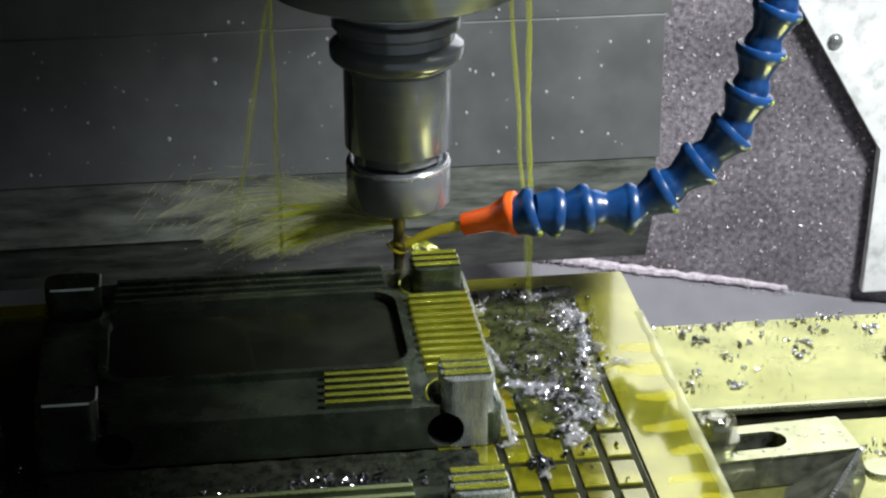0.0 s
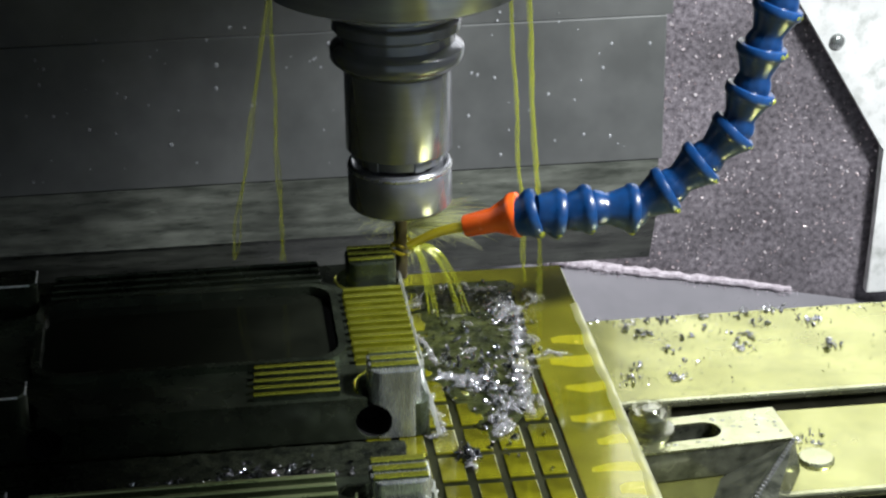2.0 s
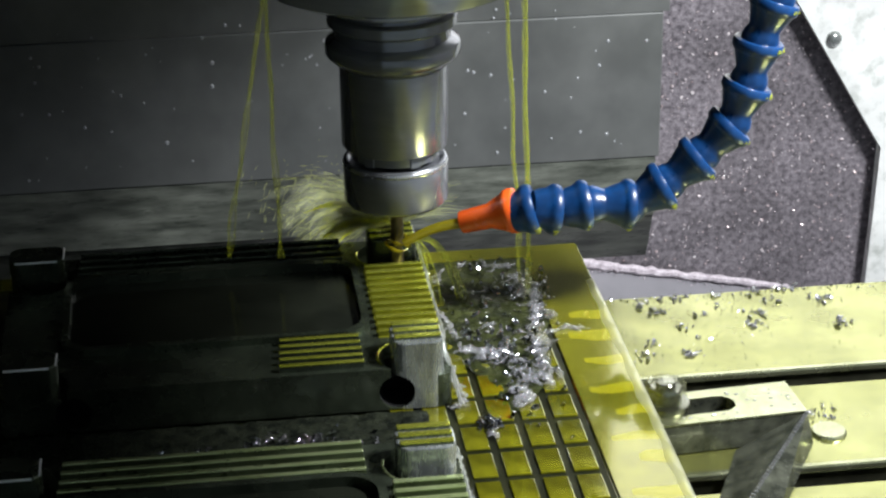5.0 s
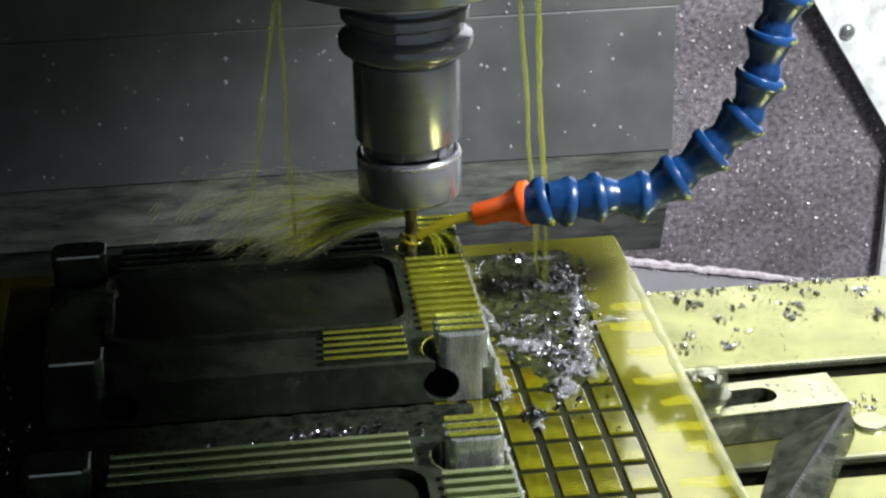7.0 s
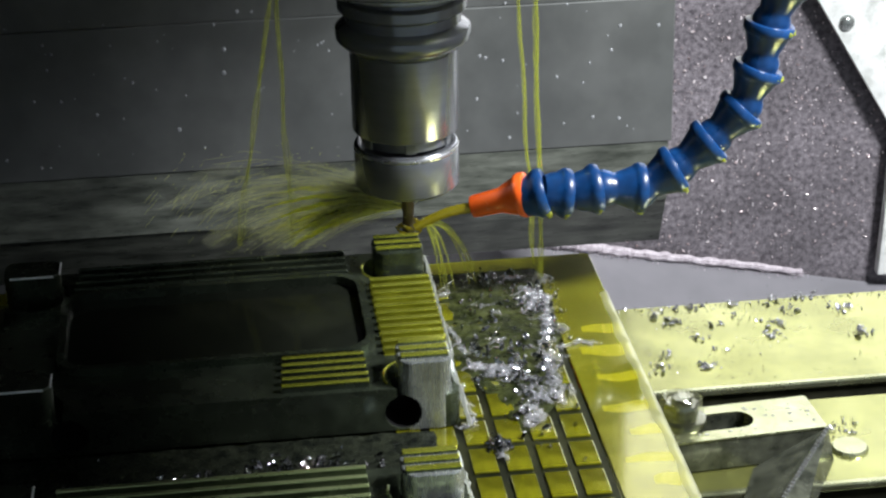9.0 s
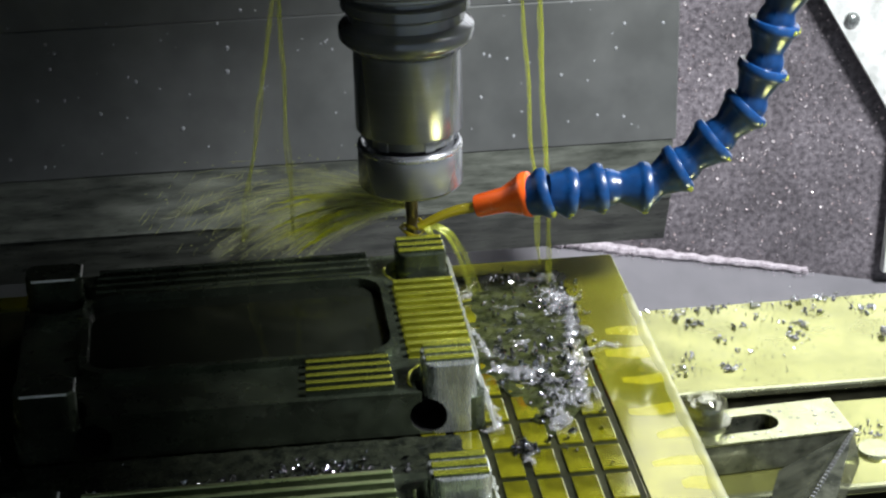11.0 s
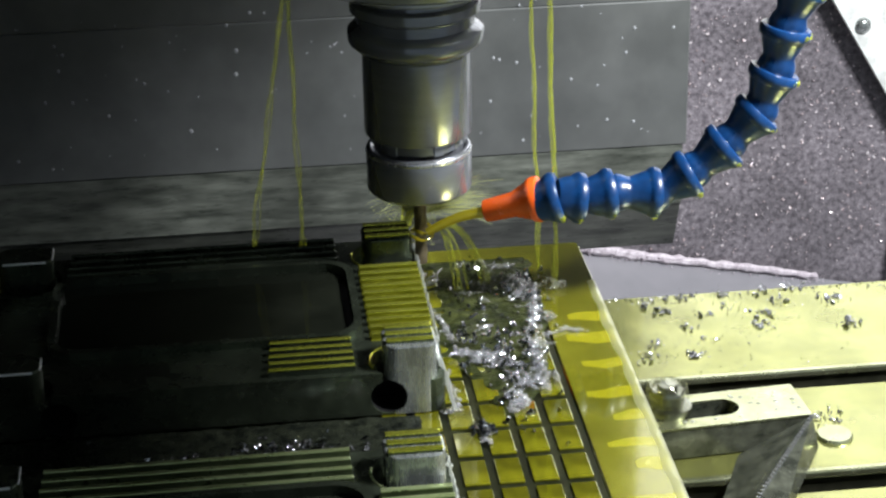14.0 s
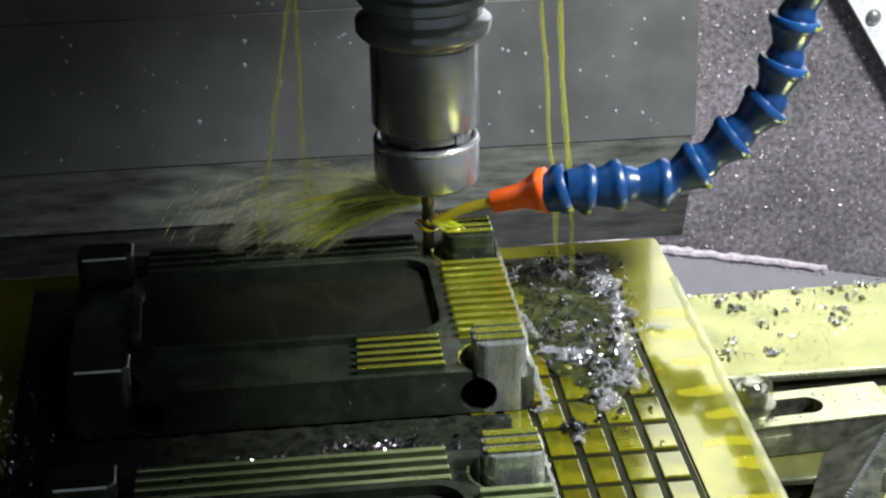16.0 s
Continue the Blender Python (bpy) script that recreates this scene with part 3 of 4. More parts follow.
            box(bm, a + 0.0012, b - 0.0012, y - 0.0016, y + 0.0016, 0.0335, 0.0343, 0.0003)
            part("ridge", bm, FIN_M, post, "machined crest in the lit tone")
    # bead of coolant along the edge beside the short fins
    rng = random.Random(int(1000 * (y1 + 1)))
    bm = bmesh.new()
    n = 46
    pts = [Vector((x1 - 0.0004 + rng.gauss(0, 0.00025), y0 + 0.026 + (y1 - 0.034 - y0) * k / n, G + 0.0004 + rng.gauss(0, 0.0002))) for k in range(n + 1)]
    tube(bm, pts, [rng.uniform(0.0005, 0.0011) for _ in pts], 8)
    part("wet_edge", bm, BEAD_M, ob, "glinting bead of coolant on the edge", True)
    bm = bmesh.new()
    way = ((-0.0025, 0.0220, 0.0260), (-0.0015, 0.0130, 0.0190), (0.0012, 0.0060, 0.0120), (0.0022, 0.0000, 0.0060), (0.0038, -0.0050, 0.0012))
    pts = [Vector((x1 + a[0] + (b[0] - a[0]) * k / 6, y0 + a[1] + (b[1] - a[1]) * k / 6, a[2] + (b[2] - a[2]) * k / 6)) for a, b in zip(way, way[1:]) for k in range(6)]
    tube(bm, pts, [rng.uniform(0.0007, 0.0013) for _ in pts], 8)
    part("wet_run", bm, BEAD_M, ob, "glinting run of coolant beside the post", True)
    # bored hole in the front wall
    for hx in (x1 - 0.0250, x0 + 0.033):
        at = Matrix.Translation((hx, y0 - 0.0030, 0.0085)) @ pose(0, 0, 0, 90, 0, 0)
        cut = bmesh.new()
        lathe(cut, [(0.0, 0.004), (0.0080, 0.004), (0.0080, -0.022), (0.0, -0.022)], 36, at)
        carve(body, cut)
        if hx > 0 or x1 - hx < 0.03:
            cut = bmesh.new()
            lathe(cut, [(0.0, 0.004), (0.0080, 0.004), (0.0080, -0.022), (0.0, -0.022)], 36, at)
            carve(front_post, cut)
        # liner painted near-black for the shade inside the bore
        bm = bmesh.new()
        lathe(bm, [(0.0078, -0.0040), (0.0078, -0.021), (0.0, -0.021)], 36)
        part("bore", bm, SHADE_BLACK_M, ob, "round bore, shade inside painted black", True, at)
    return ob


# ---------------------------------------------------------------- clamp
def build_clamp():
    ob = rides(thing("strap_clamp", "slotted steel strap clamp wet with coolant", "clamp", at=pose(0.160, -0.0355, 0, 0, 0, 4)))
    # one strap in two tones: top painted as lit, flanks as shaded
    bm = bmesh.new()
    ring_prism(bm, round_rect(-0.042, 0.0485, -0.0165, 0.0150, 0.0012, 6), round_rect(-0.03, 0.0165, -0.0082, 0.0075, 0.0077, 6), 0.0164, 0.0175)
    part("strap_face", bm, STRAP_M, ob, "wet top face in the lit tone")
    bm = bmesh.new()
    ring_prism(bm, round_rect(-0.0417, 0.0482, -0.0162, 0.0147, 0.0012, 6), round_rect(-0.03, 0.0165, -0.0082, 0.0075, 0.0077, 6), 0.0008, 0.0164)
    part("strap", bm, STEP_M, ob, "wet steel flanks in the shaded tone")
    st = Matrix.Translation((-0.0185, 0.0033, 0))
    bm = bmesh.new()
    lathe(bm, [(0.0, 0.0175), (0.0122, 0.0175), (0.0125, 0.0185), (0.0120, 0.0202), (0.0100, 0.0206), (0.0, 0.0206)], 40)
    part("washer", bm, WET_STEEL, ob, "coolant covered steel washer", True, st)
    bm = bmesh.new()
    lathe(bm, [(0.0088, 0.0205), (0.0090, 0.0270), (0.0084, 0.0285), (0.0, 0.0285)], 6)
    bmesh.ops.bevel(bm, geom=list(bm.edges), offset=0.0004, segments=2, profile=0.5, affect="EDGES")
    part("nut", bm, WET_STEEL, ob, "coolant covered hexagon nut", at=st)
    bm = bmesh.new()
    lathe(bm, [(0.0, -0.02), (0.005, -0.02), (0.005, 0.0305), (0.0042, 0.0312), (0.0, 0.0312)], 24)
    part("stud", bm, WET_STEEL, ob, "threaded stud end", True, st)
    bm = bmesh.new()
    lathe(bm, [(0.0128, 0.0180), (0.0124, 0.0210), (0.0106, 0.0222), (0.0104, 0.0275), (0.0100, 0.0300), (0.0088, 0.0312), (0.0070, 0.0308), (0.0058, 0.0318), (0.0042, 0.0324), (0.0, 0.0320)], 40)
    part("coolant_skin", bm, SKIN_M, ob, "clear skin of running coolant", True, st)


def build_clamp_drops():
    """Beads of coolant and fine chips on the clamp."""
    rng = random.Random(515)
    soup = Soup()
    for k in range(70):
        x, y = rng.uniform(0.122, 0.205), rng.uniform(-0.048, -0.024)
        if (x - 0.148) ** 2 + (y + 0.032) ** 2 < 0.0002 or abs(y + 0.036) < 0.009 and x < 0.182:
            continue
        r = rng.uniform(0.0003, 0.0010)
        soup.ball(Matrix.Translation((x, y, 0.0175)) @ Matrix.Diagonal((r * 1.4, r, r * 0.5, 1)), sub=2)
    ob = new("coolant_beads", soup.mesh("coolant_beads", BEAD_M, True))
    rides(tagged(ob, "small bright beads of coolant on the steel clamp", "droplets", kind="stuff"))


def build_step_block():
    ob = rides(thing("step_block", "dark serrated steel step block under the clamp end", "step block"))
    a, b = Vector((0.2090, -0.0508, 0.0182)), Vector((0.1490, -0.1310, 0.0040))
    bm = bmesh.new()
    back = [bm.verts.new(p) for p in (a, (0.2130, -0.0508, 0.0003), (0.1730, -0.0525, 0.0003))]
    front = [bm.verts.new(p) for p in (b, (0.1700, -0.1310, 0.0003), (0.1380, -0.1310, 0.0003))]
    bm.faces.new(back)
    bm.faces.new(front[::-1])
    for k in range(3):
        j = (k + 1) % 3
        bm.faces.new((back[k], back[j], front[j], front[k]))
    part("block", bm, STEP_M, ob)
    tb = bmesh.new()
    box(tb, -0.0011, 0.0011, -0.0008, 0.0006, -0.0006, 0.0007, 0.0003)
    tooth = finish("tooth", tb, STEEL)
    m = 36
    turn = math.degrees(math.atan2(b.y - a.y, b.x - a.x)) + 90
    for k in range(m):
        p = a.lerp(b, (k + 0.5) / m)
        part("tooth", tooth, STEEL, ob, at=Matrix.Translation(p) @ pose(0, 0, 0, -10, 0, turn))


# ---------------------------------------------------------------- chips
def chip(soup, rng, at, size):
    """One curled shaving."""
    n = rng.randint(4, 6)
    r = size * rng.uniform(0.35, 0.7)
    w = size * rng.uniform(0.3, 0.7)
    turn = rng.uniform(1.2, 3.2)
    m = Matrix.Translation(at) @ any_turn(rng)
    vs, fs = [], []
    for k in range(n):
        a = turn * k / (n - 1)
        rr = r * (1 + 0.25 * k / n)
        q = Vector((rr * math.cos(a), rr * math.sin(a), size * 0.25 * k / n))
        ww = w * (1 - 0.5 * abs(2 * k / (n - 1) - 1))
        out = Vector((math.cos(a), math.sin(a), 0)) * 0.00012
        e = Vector((0.1 * ww, 0.1 * ww, ww))
        vs += [m @ q, m @ (q + e), m @ (q + e + out), m @ (q + out)]
        if k:
            o, p = 4 * (k - 1), 4 * k
            for i in range(4):
                j = (i + 1) % 4
                fs.append([o + i, o + j, p + j, p + i])
    fs += [[3, 2, 1, 0], [4 * n - 4, 4 * n - 3, 4 * n - 2, 4 * n - 1]]
    soup.add(vs, fs)


def lump(soup, rng, at, size):
    """One crumpled chip."""
    m = Matrix.Translation(at) @ any_turn(rng) @ Matrix.Diagonal((size, size * rng.uniform(0.4, 0.8), size * rng.uniform(0.2, 0.45), 1))
    soup.ball(m, rng, 0.38, 2 if size > 0.0018 else 1)


TABLE_CHIPS = ((0.1702, 0.1046, 9), (0.1794, 0.0856, 6), (0.1577, 0.0687, 5), (0.1758, 0.0533, 8), (0.2069, 0.1044, 4),
               (0.2252, 0.0961, 9), (0.2670, 0.1085, 12), (0.2673, 0.0780, 9), (0.1629, 0.1178, 8), (0.2071, 0.1225, 6),
               (0.1836, 0.1215, 9), (0.2310, 0.1235, 6), (0.2479, 0.1245, 7), (0.1509, 0.0534, 7), (0.2198, 0.0810, 7),
               (0.1950, 0.0990, 3), (0.1880, 0.0700, 3), (0.2380, 0.1100, 4), (0.2080, -0.0180, 7), (0.2180, -0.0230, 5))


def build_table_chips():
    for k, (x, y, n) in enumerate(TABLE_CHIPS):
        rng = random.Random(100 + k)
        soup = Soup()
        for _ in range(n):
            lump(soup, rng, (rng.gauss(0, 0.0028), rng.gauss(0, 0.0026), rng.uniform(0.0005, 0.0012)), rng.uniform(0.0009, 0.0026))
        for _ in range(n * 2):
            chip(soup, rng, (rng.gauss(0, 0.0036), rng.gauss(0, 0.0030), rng.uniform(0.0003, 0.0012)), rng.uniform(0.0008, 0.0022))
        for _ in range(n * 2):
            lump(soup, rng, (rng.gauss(0, 0.011), rng.gauss(0, 0.007), 0.0003), rng.uniform(0.0002, 0.0006))
        soup.v = [(px, py, max(0.0, pz) * 0.6) for px, py, pz in soup.v]
        ob = new("chip_cluster", soup.mesh("chip_cluster", TABLECHIP_M))
        ob.matrix_basis = Matrix.Translation((x, y, 0.0002))
        tagged(ob, "small cluster of curled bright metal chips", "chips", "chips on the table", "stuff")
        rides(ob)


def build_table_specks():
    rng = random.Random(333)
    soup = Soup()
    for _ in range(420):
        back = rng.random() < 0.35
        y = 0.126 - abs(rng.gauss(0, 0.004)) if back else rng.uniform(0.032, 0.124)
        r = rng.uniform(0.0002, 0.0007) if not back else rng.uniform(0.0003, 0.0011)
        lump(soup, rng, (rng.uniform(0.118, 0.34), y, 0.3 * r), r)
    for _ in range(60):
        lump(soup, rng, (rng.uniform(0.205, 0.235), rng.gauss(-0.022, 0.005), 0.0004), rng.uniform(0.0004, 0.0015))
    ob = new("table_specks", soup.mesh("table_specks", TABLECHIP_M))
    rides(tagged(ob, "fine dark metal specks scattered over the wet table", "chips", kind="stuff"))


def pile(name, spots, seed, count, label, size=(0.0012, 0.0036), z=PL):
    """Heaps of chips: spots are (x, y, spread x, spread y, height, share)."""
    rng = random.Random(seed)
    soup = Soup()
    total = sum(s[5] for s in spots)
    for x, y, sx, sy, h, share in spots:
        for _ in range(int(count * share / total)):
            gx, gy = rng.gauss(0, 1), rng.gauss(0, 1)
            lift = h * math.exp(-0.5 * (gx * gx + gy * gy)) * rng.random()
            spot = (x + gx * sx, y + gy * sy, z + 0.0006 + lift)
            if spot[1] > 0.042 or spot[0] > 0.090 or spot[0] < 0.0285 and z == PL and y > -0.11:
                continue
            if rng.random() < 0.6:
                lump(soup, rng, spot, rng.uniform(0.0007, 0.0024))
            else:
                chip(soup, rng, spot, rng.uniform(*size))
    ob = new(name, soup.mesh(name, WETCHIP_M))
    tagged(ob, label, "chips", kind="stuff")
    return rides(ob)


def build_piles():
    pile("chip_heap", [(0.055, 0.030, 0.017, 0.016, 0.003, 3), (0.060, -0.005, 0.014, 0.020, 0.004, 4), (0.080, 0.005, 0.008, 0.022, 0.004, 3),
                       (0.045, -0.055, 0.008, 0.012, 0.006, 4), (0.062, -0.070, 0.007, 0.022, 0.005, 4), (0.072, -0.050, 0.004, 0.030, 0.003, 2),
                       (0.053, -0.100, 0.003, 0.016, 0.003, 1)], 7, 430, "glittering wet heap of curled metal chips on the fixture plate")
    pile("chip_heap", [(-0.045, -0.143, 0.018, 0.008, 0.004, 3), (-0.10, -0.15, 0.03, 0.009, 0.003, 2), (0.039, -0.130, 0.002, 0.004, 0.003, 0.5), (-0.196, -0.03, 0.008, 0.035, 0.003, 1.5), (-0.200, -0.11, 0.010, 0.03, 0.003, 1)],
         8, 950, "dark wet metal chips lying between the housings")


# ---------------------------------------------------------------- spindle
ZN = 0.1472


def build_gap_sludge():
    """Wet swarf between the two housings, near-black for the shade in the gap."""
    bm = bmesh.new()
    rows = []
    for j in range(14):
        y = -0.1125 - 0.060 * j / 13
        row = []
        for i in range(60):
            x = -0.205 + 0.222 * i / 59
            edge = min(1, 0.4 * i, 0.4 * (59 - i))
            h = noise.noise(Vector((x * 150, y * 150, 9))) * 0.6 + noise.noise(Vector((x * 380, y * 380, 2))) * 0.4
            row.append(bm.verts.new((x, y, PL - 0.0006 + edge * (0.0014 + 0.0018 * h))))
        rows.append(row)
    for a, b in zip(rows, rows[1:]):
        for k in range(59):
            bm.faces.new((a[k], a[k + 1], b[k + 1], b[k]))
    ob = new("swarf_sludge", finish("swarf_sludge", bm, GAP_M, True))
    rides(tagged(ob, "wet swarf sludge between the two housings, shade painted near-black", "sludge", kind="stuff"))


def build_sludge():
    """Dark wet swarf spread thinly under the chips."""
    bm = bmesh.new()
    rows = []
    nx, ny = 26, 70
    for j in range(ny):
        f = j / (ny - 1)
        y = 0.047 - 0.165 * f
        xa = 0.0285 + 0.004 * math.sin(f * 9) + 0.018 * max(0, f - 0.55) / 0.45
        xb = 0.088 - 0.012 * f + 0.004 * math.sin(f * 17 + 1) - 0.012 * max(0, f - 0.6) / 0.4
        row = []
        for i in range(nx):
            g = i / (nx - 1)
            x = xa + (xb - xa) * g
            edge = min(1, 6 * g, 6 * (1 - g), 8 * f + 0.05, 5 * (1 - f))
            h = noise.noise(Vector((x * 130, y * 130, 3))) * 0.5 + noise.noise(Vector((x * 340, y * 340, 5))) * 0.35
            row.append(bm.verts.new((x, y, PL - 0.0004 + edge * (0.0009 + 0.0016 * h))))
        rows.append(row)
    for a, b in zip(rows, rows[1:]):
        for k in range(nx - 1):
            bm.faces.new((a[k], a[k + 1], b[k + 1], b[k]))
    ob = new("swarf_sludge", finish("swarf_sludge", bm, SLUDGE_M, True))
    rides(tagged(ob, "dark wet swarf sludge spread over the fixture plate", "sludge", kind="stuff"))


FOAM = (((0.073, 0.019), (0.082, 0.008), (0.079, -0.020), (0.072, -0.048), (0.071, -0.075), (0.0709, -0.1017)),
        ((0.038, -0.056), (0.050, -0.062), (0.061, -0.075), (0.057, -0.100), (0.0556, -0.117)), ((0.073, -0.050), (0.089, -0.0406), (0.1004, -0.0459)),
        ((0.041, -0.131), (0.0385, -0.137), (0.040, -0.143)))


def build_froth():
    """Clear and whitish coolant ridges between the chips and along the housing's edge."""
    rng = random.Random(31)
    runs = FOAM + (((0.0275, -0.070), (0.0290, -0.085), (0.0310, -0.100), (0.0295, -0.112), (0.0225, -0.1125)),
                   ((0.0205, -0.176), (0.0225, -0.19), (0.0215, -0.22), (0.023, -0.26)), ((0.030, -0.010), (0.034, -0.03), (0.036, -0.048)))
    for k, run in enumerate(runs):
        pts = []
        for (xa, ya), (xb, yb) in zip(run, run[1:]):
            for i in range(10):
                f = i / 10
                pts.append(Vector((xa + (xb - xa) * f + rng.gauss(0, 0.0008), ya + (yb - ya) * f, PL + 0.0006 + rng.random() * 0.0008)))
        soup = Soup()
        w = 0.0020 if k < 2 else 0.0011
        for i, p in enumerate(pts):
            thin = min(1, 0.4 + i / 5, 0.4 + (len(pts) - i) / 5)
            for _ in range(3):
                r = w * rng.uniform(0.35, 1.0) * thin
                q = p + Vector((rng.gauss(0, 0.7 * w), rng.gauss(0, 0.7 * w), 0.2 * r))
                soup.ball(Matrix.Translation(q) @ Matrix.Diagonal((r * rng.uniform(0.8, 1.3), r * rng.uniform(0.8, 1.5), r * 0.6, 1)), rng, 0.12, 2)
        ob = new("coolant_ridge", soup.mesh("coolant_ridge", FROTH_M, True))
        rides(tagged(ob, "whitish foamy ridge of coolant on the fixture plate", "coolant", "foam on the plate"))


def build_wet_ridges():
    """Short glassy strings of coolant caught between the chips."""
    rng = random.Random(57)
    soup = Soup()
    for k in range(90):
        if k < 70:
            run = FOAM[k % 2]
            i = rng.randrange(len(run) - 1)
            f = rng.random()
            x = run[i][0] + (run[i + 1][0] - run[i][0]) * f + rng.gauss(0, 0.0035)
            y = run[i][1] + (run[i + 1][1] - run[i][1]) * f + rng.gauss(0, 0.003)
        else:
            x, y = rng.uniform(0.036, 0.085), rng.uniform(-0.05, 0.042)
        a = rng.gauss(-1.45, 0.6)
        n, step = rng.randint(5, 11), rng.uniform(0.0008, 0.0016)
        pts = []
        for i in range(n):
            pts.append(Vector((x, y, PL + 0.0012 + 0.0014 * rng.random())))
            a += rng.gauss(0, 0.35)
            x, y = x + step * math.cos(a), y + step * math.sin(a)
        w = rng.uniform(0.0004, 0.0011)
        soup.tube(pts, [w * (0.3 + math.sin(math.pi * (i + 0.5) / n)) * rng.uniform(0.8, 1.2) for i in range(n)], 8)
    ob = new("wet_ridges", soup.mesh("wet_ridges", FROTH_M, True))
    rides(tagged(ob, "glassy strings of coolant caught between the chips", "coolant", kind="stuff"))


def build_spindle():
    ob = thing("spindle", "grey steel spindle nose under the dark milling head", "spindle")
    bm = bmesh.new()
    lathe(bm, [(0.030, 0.0855), (0.034, 0.0850), (0.0560, 0.0855), (0.0610, 0.0880), (0.0625, 0.094), (0.066, 0.115), (0.066, 0.20), (0.0, 0.20)], 96)
    part("nose_ring", bm, NOSE, ob, smooth=True, at=Matrix.Translation((0, 0, ZN)))
    # flats added to the collar for patchy bright and dark reflections
    bm = bmesh.new()
    lathe(bm, [(0.0, 0.0765), (0.0335, 0.0765), (0.0345, 0.0775), (0.0345, 0.0862), (0.0, 0.0862)], 26)
    part("nose_bore", bm, NOSE, ob, "polished collar, faceted to break up its reflections", at=Matrix.Translation((0, 0, ZN)))
    # two unseen boxes, sized to throw shadow on the work and the cover
    bm = bmesh.new()
    box(bm, -0.24, 0.187, -0.34, 0.16, 0.350, 0.9, 0.008)
    part("head_shade_low", bm, DIM_PAINT, ob, "added unseen dark box that throws the head's shadow")
    bm = bmesh.new()
    box(bm, -0.38, 0.368, -0.10, 0.42, 0.50, 0.88, 0.008)
    part("head_shade_high", bm, DIM_PAINT, ob, "added unseen dark box that throws the head's shadow")
    # unseen near-black box, added so metal on the left mirrors dark
    bm = bmesh.new()
    box(bm, -0.40, -0.012, 0.422, 1.20, 0.30, 1.25, 0.008)
    part("dark_backing", bm, SHADE_BLACK_M, ob, "added unseen dark box mirrored in the wet metal")


def build_tool():
    ob = thing("tool_holder", "polished steel collet chuck with a small end mill", "tool holder", at=Matrix.Translation((0, 0, ZN)))
    bm = bmesh.new()
    lathe(bm, [(0.0, 0.0015), (0.0215, 0.0015), (0.0215, 0.0062), (0.0245, 0.0066), (0.0254, 0.0078), (0.0254, 0.0468), (0.0245, 0.0478)], 96)
    part("holder_body", bm, STEEL, ob, smooth=True)
    bm = bmesh.new()
    lathe(bm, [(0.0245, 0.0476), (0.0268, 0.0480), (0.0312, 0.0520), (0.0317, 0.0530), (0.0317, 0.0575), (0.0312, 0.0582), (0.0272, 0.0605), (0.0272, 0.0650),
               (0.0300, 0.0668), (0.0305, 0.0674), (0.0305, 0.0715), (0.0298, 0.0722), (0.027, 0.0726), (0.027, 0.0785), (0.0, 0.0785)], 96)
    part("flange", bm, FLANGE_M, ob, "dark grooved flange", smooth=True)
    bm = bmesh.new()
    lathe(bm, [(0.0, -0.0232), (0.0120, -0.0232), (0.0215, -0.0230), (0.0238, -0.0222), (0.0250, -0.0205), (0.0250, -0.0014), (0.0247, -0.0006), (0.0241, -0.0001), (0.0230, 0.0), (0.0222, -0.0004), (0.0215, -0.0014), (0.0, -0.0014)], 96)
    nut = part("collet_nut", bm, STEEL, ob, "polished collet nut", smooth=True)
    # chamfer in much paler steel, which paints the rim's highlight
    bm = bmesh.new()
    lathe(bm, [(0.0226, -0.0006), (0.0240, -0.0002), (0.0249, -0.0010), (0.0252, -0.0018), (0.0252, -0.0026), (0.0249, -0.0030)], 96)
    part("nut_rim", bm, RIM_M, nut, "chamfered rim with its highlight painted in", smooth=True)
    nb = bmesh.new()
    box(nb, -0.0026, 0.0026, 0.0205, 0.0222, 0.0008, 0.0056, 0.0003)
    notch = finish("notch", nb, FLANGE_M)
    for k in range(6):
        part("notch", notch, FLANGE_M, nut, at=pose(0, 0, 0, 0, 0, 60 * k))
    # four-flute end mill
    bm = bmesh.new()
    lathe(bm, [(0.0, -0.036), (0.0031, -0.036), (0.0031, -0.0232), (0.0, -0.0232)], 32)
    part("shank", bm, CARBIDE, ob, "round tool shank", smooth=True)
    bm = bmesh.new()
    z0, z1, n = -0.0620, -0.0355, 30
    prev = None
    for i in range(n + 1):
        z = z0 + (z1 - z0) * i / n
        ring = []
        for k in range(24):
            a = 2 * math.pi * k / 24
            r = 0.0027 + 0.0004 * max(0.0, math.cos(4 * a)) ** 0.6
            b = a + 1.9 * (z - z0) / 0.019
            ring.append(bm.verts.new((r * math.cos(b), r * math.sin(b), z)))
        if prev:
            for k in range(24):
                j = (k + 1) % 24
                bm.faces.new((prev[k], prev[j], ring[j], ring[k]))
        else:
            bm.faces.new(ring[::-1])
        prev = ring
    bm.faces.new(prev)
    part("fluted_tip", bm, CARBIDE, ob, "spiral cutting flutes")
    return ob


# ---------------------------------------------------------------- hose
HOSE = ((0.0641, -0.0252), (0.0757, -0.0266), (0.0902, -0.025), (0.1116, -0.0263), (0.128, -0.0172), (0.1447, -0.0038), (0.1596, 0.0117),
        (0.1665, 0.0312), (0.1709, 0.0524), (0.1778, 0.0721), (0.1835, 0.0921))


def along(a, b):
    """A pose at a whose z points to b."""
    return Matrix.Translation(a) @ (Vector(b) - Vector(a)).to_track_quat("Z", "Y").to_matrix().to_4x4()


